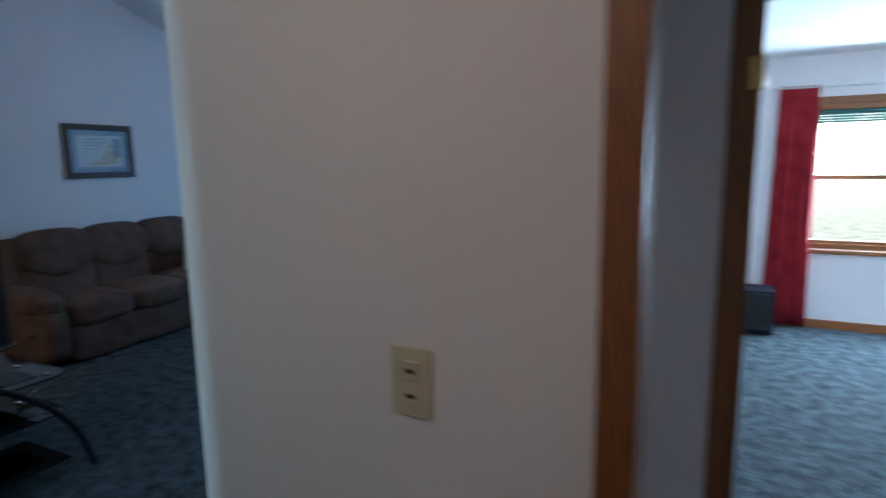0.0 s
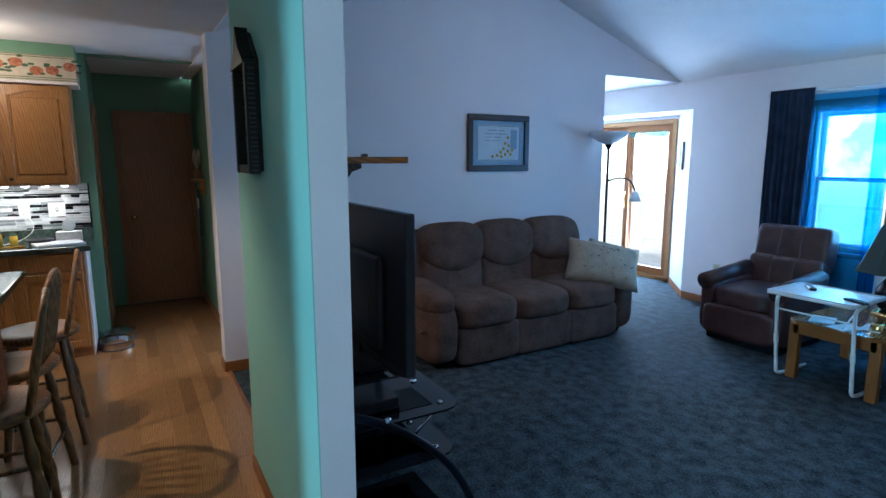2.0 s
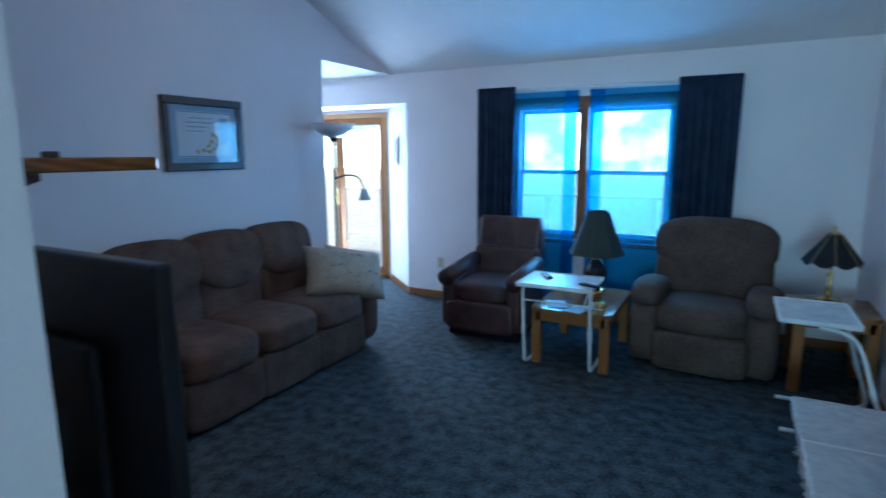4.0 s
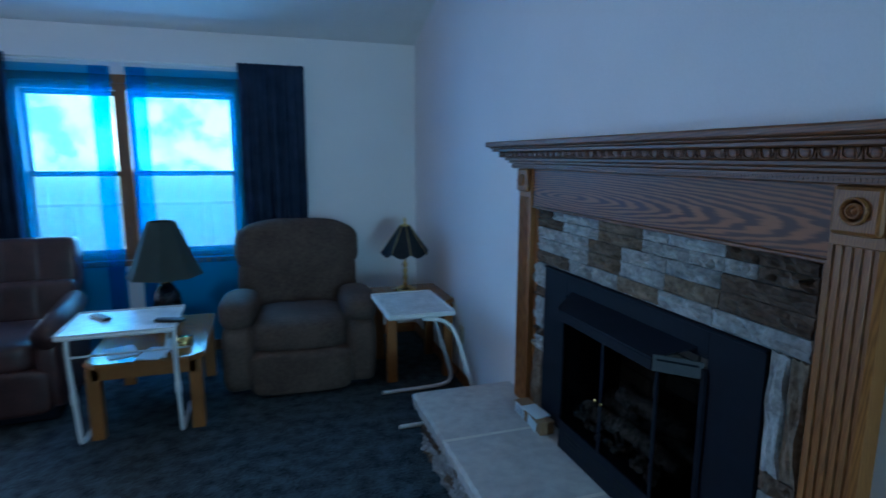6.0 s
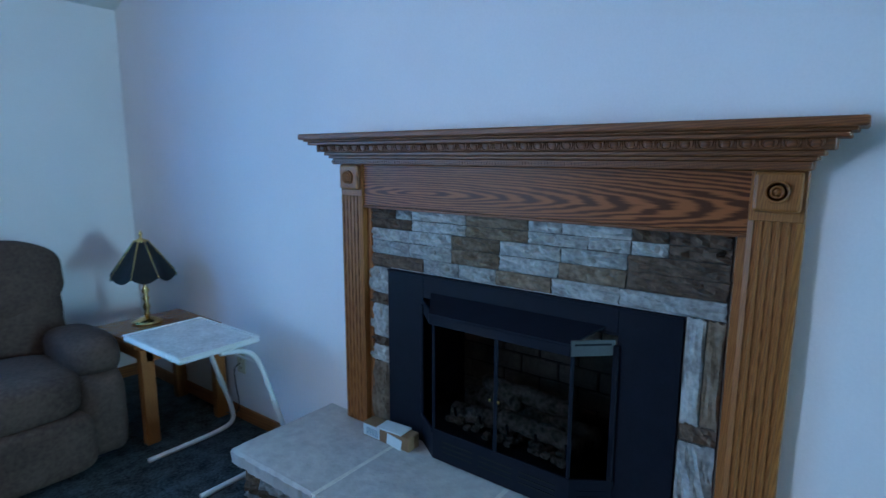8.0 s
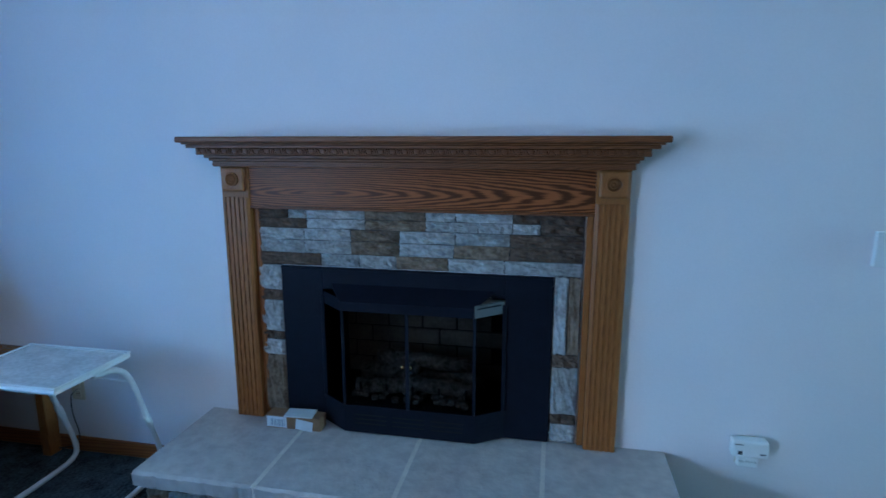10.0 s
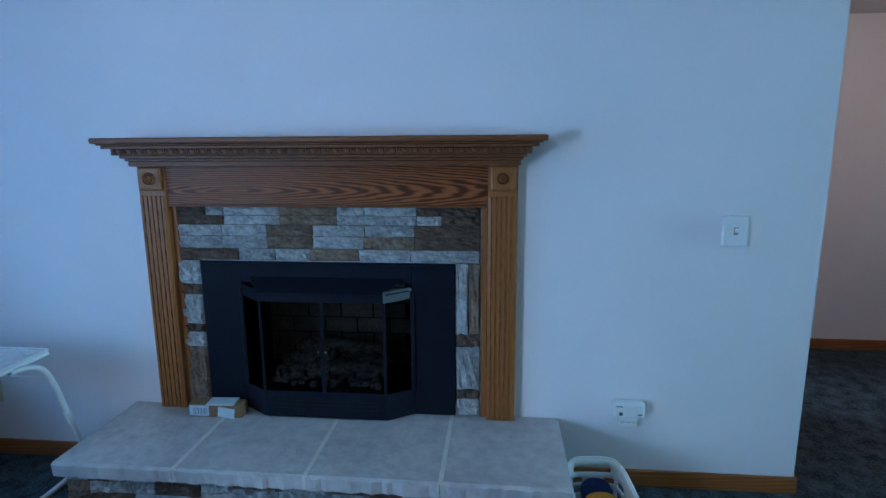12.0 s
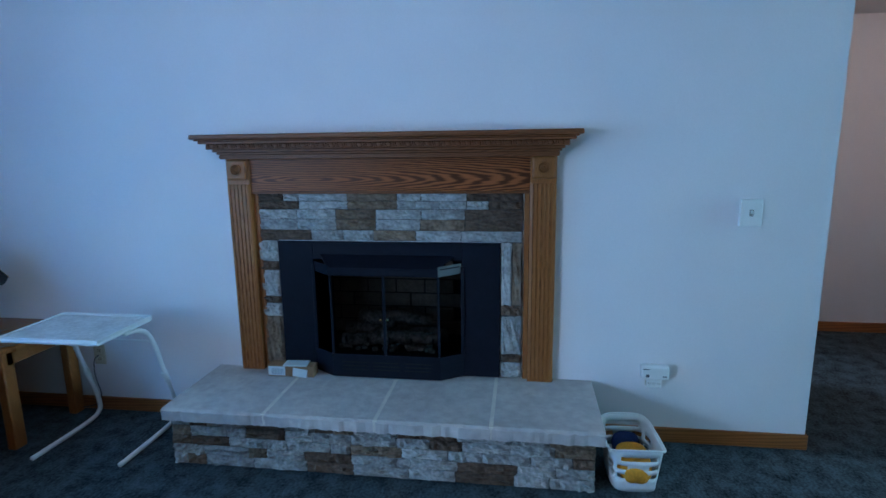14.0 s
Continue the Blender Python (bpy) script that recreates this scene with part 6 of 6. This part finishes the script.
# things on the counter
tb = thing("tissue_box", place(-5.84, 0.47, 0.911), "grey marbled tissue box with a pulled tissue", "tissue box")
part("carton", B(-0.06, 0.06, -0.115, 0.06, 0, 0.085, 0.002), TRAY_TOP, tb)
part("tissue", puff(bmesh.new(), 0, -0.03, 0.125, 0.04, 0.09, 0.13, 1.7, 8, 0.25, 2), PAPER, tb, "", True)
for x, y, r, h, lid, body, lab in ((-5.80, -0.02, 0.034, 0.11, BLACK_PLASTIC, YELLOW, "yellow labelled jar with black lid on the counter"), (-5.82, 0.08, 0.026, 0.085, LEAF, YELLOW, "small yellow bottle with green cap on the counter"), (-5.76, -0.12, 0.030, 0.08, WHITE_PLASTIC, WHITE_PLASTIC, "white pill bottle on the counter")):
    j = thing("bottle", place(x, y, 0.911), lab, "bottle", "bottles on the counter")
    part("jar", lathe(bmesh.new(), [(r, 0), (r, h * 0.75), (r * 0.7, h * 0.85)], 16), body, j, "", True)
    part("lid", lathe(bmesh.new(), [(r * 0.78, h * 0.85), (r * 0.78, h)], 16), lid, j, "", True)
ph = thing("cordless_phone", place(-5.86, -0.12, 0.911, 90), "black cordless telephone in its cradle", "telephone")
part("cradle", B(-0.04, 0.04, -0.05, 0.05, 0, 0.03, 0.008, 2), BLACK_PLASTIC, ph)
part("handset", B(-0.025, 0.025, -0.012, 0.012, 0.03, 0.17, 0.008, 2), BLACK_PLASTIC, ph)
part("keypad", B(-0.017, 0.017, -0.0135, -0.012, 0.06, 0.11), GREY_METAL, ph)
dish = tagged(part("black_dish", lathe(bmesh.new(), [(0.07, 0), (0.09, 0.03), (0.095, 0.04), (0.08, 0.03), (0.0005, 0.012)], 20), BLACK_PLASTIC, None, "", True, place(-5.78, 0.25, 0.911)), "low black dish on the counter", "dish")
tagged(part("newspaper", B(-0.12, 0.12, -0.16, 0.16, 0, 0.02, 0.003), PAPER, None, "", False, place(-5.66, 0.38, 0.911, 15)), "folded white papers on the counter", "paper")
tagged(part("orange_scissors", tube(bmesh.new(), [(-0.09, -0.02, 0.006), (0.0, 0.0, 0.006), (0.05, 0.03, 0.006), (0.07, 0.0, 0.006), (0.03, -0.02, 0.006)], 0.006, 6, True, 1), ORANGE, None, "", True, place(-5.64, 0.10, 0.911, 80)), "orange handled scissors on the counter", "scissors")


def bowl(m, label):
    t = thing("dog_bowl", m, label, "bowl", "dog bowls")
    bm = lathe(bmesh.new(), [(0.13, 0.007), (0.135, 0.012), (0.115, 0.070), (0.125, 0.073), (0.105, 0.070), (0.085, 0.02), (0.0005, 0.015)], 28)
    part("steel_shell", bm, CHROME, t, "", True)
    part("rubber_foot", lathe(bmesh.new(), [(0.137, 0.0065), (0.137, 0.014), (0.128, 0.014)], 28), BLACK_PLASTIC, t, "", True)
    return t


bowl(place(-5.70, 0.70, 0), "stainless steel dog bowl with food on the floor")
bowl(place(-5.975, 0.73, 0), "stainless steel dog bowl with water on the floor")
tagged(part("dog_food", puff(bmesh.new(), 0, 0, 0, 0.15, 0.15, 0.05, 2.2, 8, 0.08, 1), CARDBOARD, None, "", True, place(-5.70, 0.70, 0.035)), "brown dry dog food in the bowl", "dog food", "", "stuff")


# brown flush door at the end of the passage
def flush_door(name, m, w, h, label, knob_side):
    """Faces +x; local y runs along the wall."""
    t = tagged(new(name), label, "door", "", "structure")
    t.matrix_basis = m
    part("door_leaf", B(0, 0.03, -w / 2, w / 2, 0.012, h, 0.002), DOOR_WOOD, t)
    for a in ((-w / 2 - 0.065, -w / 2 - 0.003, 0, h + 0.06), (w / 2 + 0.003, w / 2 + 0.065, 0, h + 0.06), (-w / 2 - 0.003, w / 2 + 0.003, h + 0.003, h + 0.06)):
        part("casing", B(0, 0.018, a[0], a[1], a[2], a[3], 0.004), DOOR_WOOD, t)
    y = knob_side * (w / 2 - 0.06)
    k = lathe(bmesh.new(), [(0.030, 0), (0.030, 0.005), (0.012, 0.010), (0.012, 0.032), (0.027, 0.042), (0.028, 0.056), (0.018, 0.066), (0.0005, 0.067)], 18)
    part("knob", k, BRASS, t, "brass door knob", True, pose(0.03, y, 0.95, 0, 90, 0))
    return t


flush_door("door_2", place(-7.25, 1.18, 0.006), 0.62, 2.01, "plain brown veneered flush door, closed", -1)
cs = thing("door_casing", place(-6.50, 0.662, 0.006), "oak casing of a doorway in the passage", "door casing")
for a in ((-0.45, -0.385, 0, 2.06), (0.245, 0.31, 0, 2.06), (-0.385, 0.245, 2.0, 2.06)):
    part("casing_board", B(a[0], a[1], 0, 0.018, a[2], a[3], 0.004), DOOR_WOOD, cs)
part("door_leaf", B(-0.383, 0.243, 0.0, 0.008, 0.01, 1.998), DOOR_WOOD, cs)

# little shelf with dried flowers on the passage wall
ps = thing("passage_shelf", place(-6.62, 1.573, 1.36), "small oak shelf with hooks on the passage wall", "shelf")
part("board", B(-0.20, 0.20, -0.10, 0, 0, 0.02, 0.003), CAB_OAK, ps)
part("back", B(-0.18, 0.18, -0.018, 0, -0.14, 0, 0.003), CAB_OAK, ps)
for x in (-0.12, 0.0, 0.12):
    part("hook", tube(bmesh.new(), [(x, -0.018, -0.09), (x, -0.05, -0.10), (x, -0.05, -0.07)], 0.005, 6, True, 1), BRASS, ps, "", True)
kl = thing("hanging_key_tags", place(-6.62, 1.515, 1.24), "key tags and a leash hanging from the hooks", "keys")
part("leash", tube(bmesh.new(), [(0, 0, 0.03), (0.01, 0.005, -0.20), (0.02, 0.0, -0.45)], 0.008, 6, True, 1), NAVY_CLOTH, kl, "", True)
part("tag", B(-0.03, 0.03, -0.012, 0.0, -0.16, -0.06, 0.003), PAPER, kl)
vs = thing("dried_flowers", place(-6.62, 1.522, 1.38), "vase of pale dried flowers on the small shelf", "flowers")
part("vase", lathe(bmesh.new(), [(0.03, 0), (0.04, 0.05), (0.025, 0.09), (0.03, 0.10)], 14), CARDBOARD, vs, "", True)
bm = bmesh.new()
rng = random.Random(2)
for k in range(34):
    a, r = rng.uniform(0, 6.28), rng.uniform(0.02, 0.10)
    tip = Vector((r * math.cos(a) * 1.2, r * math.sin(a) * 0.45 - 0.01, 0.16 + rng.uniform(0, 0.13)))
    tube(bm, [(0, 0, 0.08), tip * 0.6 + Vector((0, 0, 0.04)), tip], 0.0022, 5)
    puff(bm, tip.x, tip.y, tip.z, 0.016, 0.016, 0.05, 2, 2)
tagged(part("stems", bm, PILLOW, vs, "pale dried stems"), kind="stuff")

# ---- hall and bedroom ----
for i, (x0, x1, z0, z1) in enumerate(((0.545, 0.607, 0, 2.10), (1.418, 1.48, 0, 2.10), (0.607, 1.418, 2.04, 2.10))):
    setting("trim_hall_casing_%d" % (i + 1), B(x0, x1, 1.237, 1.255, z0, z1, 0.005, 2), OAK_TRIM, "brown stained oak casing of the hall opening", "trim")
for i, (x0, x1, z0, z1) in enumerate(((0.722, 0.785, 0, 2.03), (1.36, 1.419, 0, 2.03), (0.722, 1.419, 1.985, 2.05))):
    setting("trim_bedroom_casing_%d" % (i + 1), B(x0, x1, 2.182, 2.2, z0, z1, 0.005, 2), OAK_TRIM, "brown stained oak casing of the bedroom door", "trim")
setting("trim_hall_jamb", B(0.601, 0.607, 1.256, 1.376, 0, 2.04), JAMB_OAK, "brown stained oak jamb of the hall opening", "trim")
setting("trim_bedroom_jamb", B(0.785, 0.80, 2.185, 2.298, 0, 1.984), OAK_TRIM, "brown stained oak jamb of the bedroom door", "trim")
hg = thing("door_hinge", place(0.788, 2.196, 1.80), "small brass hinge on the bedroom door jamb", "hinge")
part("leaf", B(-0.018, 0.012, -0.018, -0.013, -0.045, 0.045, 0.001), BRASS, hg)
part("barrel", tube(bmesh.new(), [(0.012, -0.018, -0.045), (0.012, -0.018, 0.045)], 0.006, 8), BRASS, hg, "", True)
double_hung("window_2", 1.46, 2.90, 0.74, 2.02, 6.352, "oak framed bedroom window with a raised green blind")
bm = bmesh.new()
for k in range(5):
    box(bm, 1.515, 2.845, 6.352, 6.385, 1.945 - k * 0.022, 1.963 - k * 0.022, 0.004)
tagged(part("window_blind", bm, BLIND), "green pleated blind raised to the top of the window", "blind")
drape("drape", 1.20, 1.50, 6.285, 0.02, 2.17, RED_CLOTH, 5, 0.028, "deep red drape beside the bedroom window", "red drapes", 6, 0.003, 1.25)
drape("drape", 2.86, 3.20, 6.285, 0.02, 2.17, RED_CLOTH, 5, 0.028, "deep red drape beside the bedroom window", "red drapes", 9, 0.003, 1.2)
rod2 = thing("curtain_rod", place(2.2, 6.285, 2.165), "white curtain rod over the bedroom window", "curtain rod")
part("rail", tube(bmesh.new(), [(-1.02, 0.06, 0), (-1.02, 0, 0), (1.02, 0, 0), (1.02, 0.06, 0)], 0.011, 8), WHITE_ENAMEL, rod2, "", True)
sp = thing("subwoofer", place(1.10, 6.05, 0), "dark box-shaped loudspeaker on the bedroom carpet", "loudspeaker")
part("cabinet", B(-0.15, 0.15, -0.15, 0.15, 0.012, 0.40, 0.006, 2), BLACK, sp)
part("grille_cloth", B(-0.13, 0.13, -0.158, -0.15, 0.05, 0.38, 0.003), BLACK_PLASTIC, sp)
for x in (-0.12, 0.12):
    for y in (-0.12, 0.12):
        part("foot", lathe(bmesh.new(), [(0.018, 0), (0.018, 0.012)], 10, x, y), BLACK_PLASTIC, sp)
# unseen fixture, its form and spot assumed for the warm light in the hall
hl = thing("ceiling_light", place(0.15, 0.10, FLAT - 0.085), "lit round frosted ceiling light, unseen, added for the hall's warm light", "ceiling light")
part("canopy", lathe(bmesh.new(), [(0.11, 0.065), (0.12, 0.085)], 24), BRASS, hl, "", True)
part("glass_bowl", lathe(bmesh.new(), [(0.0005, -0.02), (0.06, -0.01), (0.11, 0.025), (0.115, 0.064)], 24), SHADE_LIT, hl, "lit frosted bowl", True)

# assumed front door, out of view behind the entry, with a large glass light
fd = tagged(new("door_3"), "assumed white front door, out of view, with a large glass light", "door", "", "structure")
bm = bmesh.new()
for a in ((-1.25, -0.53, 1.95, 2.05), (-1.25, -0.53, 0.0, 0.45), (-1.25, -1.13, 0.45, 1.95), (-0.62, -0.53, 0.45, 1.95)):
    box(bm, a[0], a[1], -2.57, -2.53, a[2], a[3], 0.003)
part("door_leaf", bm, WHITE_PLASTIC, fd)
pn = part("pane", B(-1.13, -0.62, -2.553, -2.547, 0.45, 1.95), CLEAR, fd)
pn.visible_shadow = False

# ---- outdoors ----
# lawn colour is raised to stand in for the overexposed daylight outside
GRASS = mat("pale_lawn", (0.54, 0.56, 0.44), 0.95, 0, 0.4, 3, 0.5, 60)
setting("ground", B(-190, 150, 7.25, 190, -0.45, -0.35), GRASS, "lawn outside the windows", "ground")
# boards are paled too, with the glare of the daylight in their colour
DECK = wood("pale_deck_board", (0.52, 0.50, 0.46), (0.66, 0.64, 0.60), 0.8, 4, (1, 6, 1), 0.2, 0.15)
dk = thing("deck", place(-6.0, 8.4, -0.35), "pale board deck with a white railing outside", "deck")
deckmesh = bpy.data.meshes.new("deck_board")
bmx = B(-2.0, 4.6, -0.065, 0.065, 0.24, 0.27, 0.003)
bmx.to_mesh(deckmesh)
bmx.free()
deckmesh.materials.append(DECK)
for i in range(18):
    piece("deck_board", deckmesh, dk, place(0, -1.22 + i * 0.14, 0))
for i in range(9):
    part("post", B(-1.95 + i * 0.80, -1.86 + i * 0.80, 1.22, 1.31, 0.0, 1.25, 0.003), WHITE_PLASTIC, dk)
part("top_rail", B(-2.0, 4.6, 1.21, 1.32, 1.25, 1.29, 0.004), WHITE_PLASTIC, dk)
part("lower_rail", B(-2.0, 4.6, 1.24, 1.29, 0.40, 0.45, 0.004), WHITE_PLASTIC, dk)
# glowing backdrop sheet: the brightness of the distance is put into its emission
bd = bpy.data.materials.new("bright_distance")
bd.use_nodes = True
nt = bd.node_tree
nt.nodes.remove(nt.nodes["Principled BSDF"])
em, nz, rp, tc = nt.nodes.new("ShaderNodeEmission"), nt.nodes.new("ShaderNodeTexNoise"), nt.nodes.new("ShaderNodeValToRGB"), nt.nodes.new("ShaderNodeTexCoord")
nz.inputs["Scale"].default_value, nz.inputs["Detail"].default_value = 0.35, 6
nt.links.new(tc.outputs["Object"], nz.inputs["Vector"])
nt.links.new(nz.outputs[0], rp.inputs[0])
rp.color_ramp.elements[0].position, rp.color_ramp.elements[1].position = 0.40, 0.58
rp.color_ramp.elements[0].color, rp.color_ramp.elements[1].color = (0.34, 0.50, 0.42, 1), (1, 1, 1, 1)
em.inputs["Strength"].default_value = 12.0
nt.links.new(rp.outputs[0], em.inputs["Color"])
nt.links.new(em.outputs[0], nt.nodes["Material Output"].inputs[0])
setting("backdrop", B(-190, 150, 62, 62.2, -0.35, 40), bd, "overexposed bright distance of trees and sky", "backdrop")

# ---- lamps that the place has; the hall's is assumed out of view ----
WARM = (1.0, 0.74, 0.48)
lamp("kitchen_light", "POINT", pose(-5.20, -0.02, 2.20), 13.5, (1.0, 0.80, 0.58), 0.06)
spot = lamp("bar_light", "SPOT", look((-3.75, -0.16, 2.16), (-3.8, 0.80, 0.0)), 105, (1.0, 0.80, 0.58), 0.012)
spot.data.spot_size, spot.data.spot_blend = radians(105), 0.6
lamp("hall_light", "POINT", pose(0.15, 0.10, 2.28), 15, (1.0, 0.74, 0.60), 0.08)
lamp("living_light", "POINT", pose(-2.62, 3.90, 2.52), 13, (1.0, 0.82, 0.62), 0.10)

# ---- laminate strips ----
strips = {}
rng = random.Random(13)
for r in range(22):
    y = 1.43 - r * 0.085
    if y < -0.45:
        break
    x = -2.0 - rng.uniform(0, 0.6)
    while x > -6.0:
        w = rng.choice((0.6, 0.9, 1.2))
        if w not in strips:
            me = bpy.data.meshes.new("floor_strip")
            bmx = B(-w / 2 + 0.0006, w / 2 - 0.0006, -0.0418, 0.0418, 0, 0.0015, 0.0004)
            bmx.to_mesh(me)
            bmx.free()
            me.materials.append(LAMINATE)
            strips[w] = me
        piece("floor_strip", strips[w], kitchen_floor, pose(x - w / 2, y - 0.043, 0.006))
        x -= w
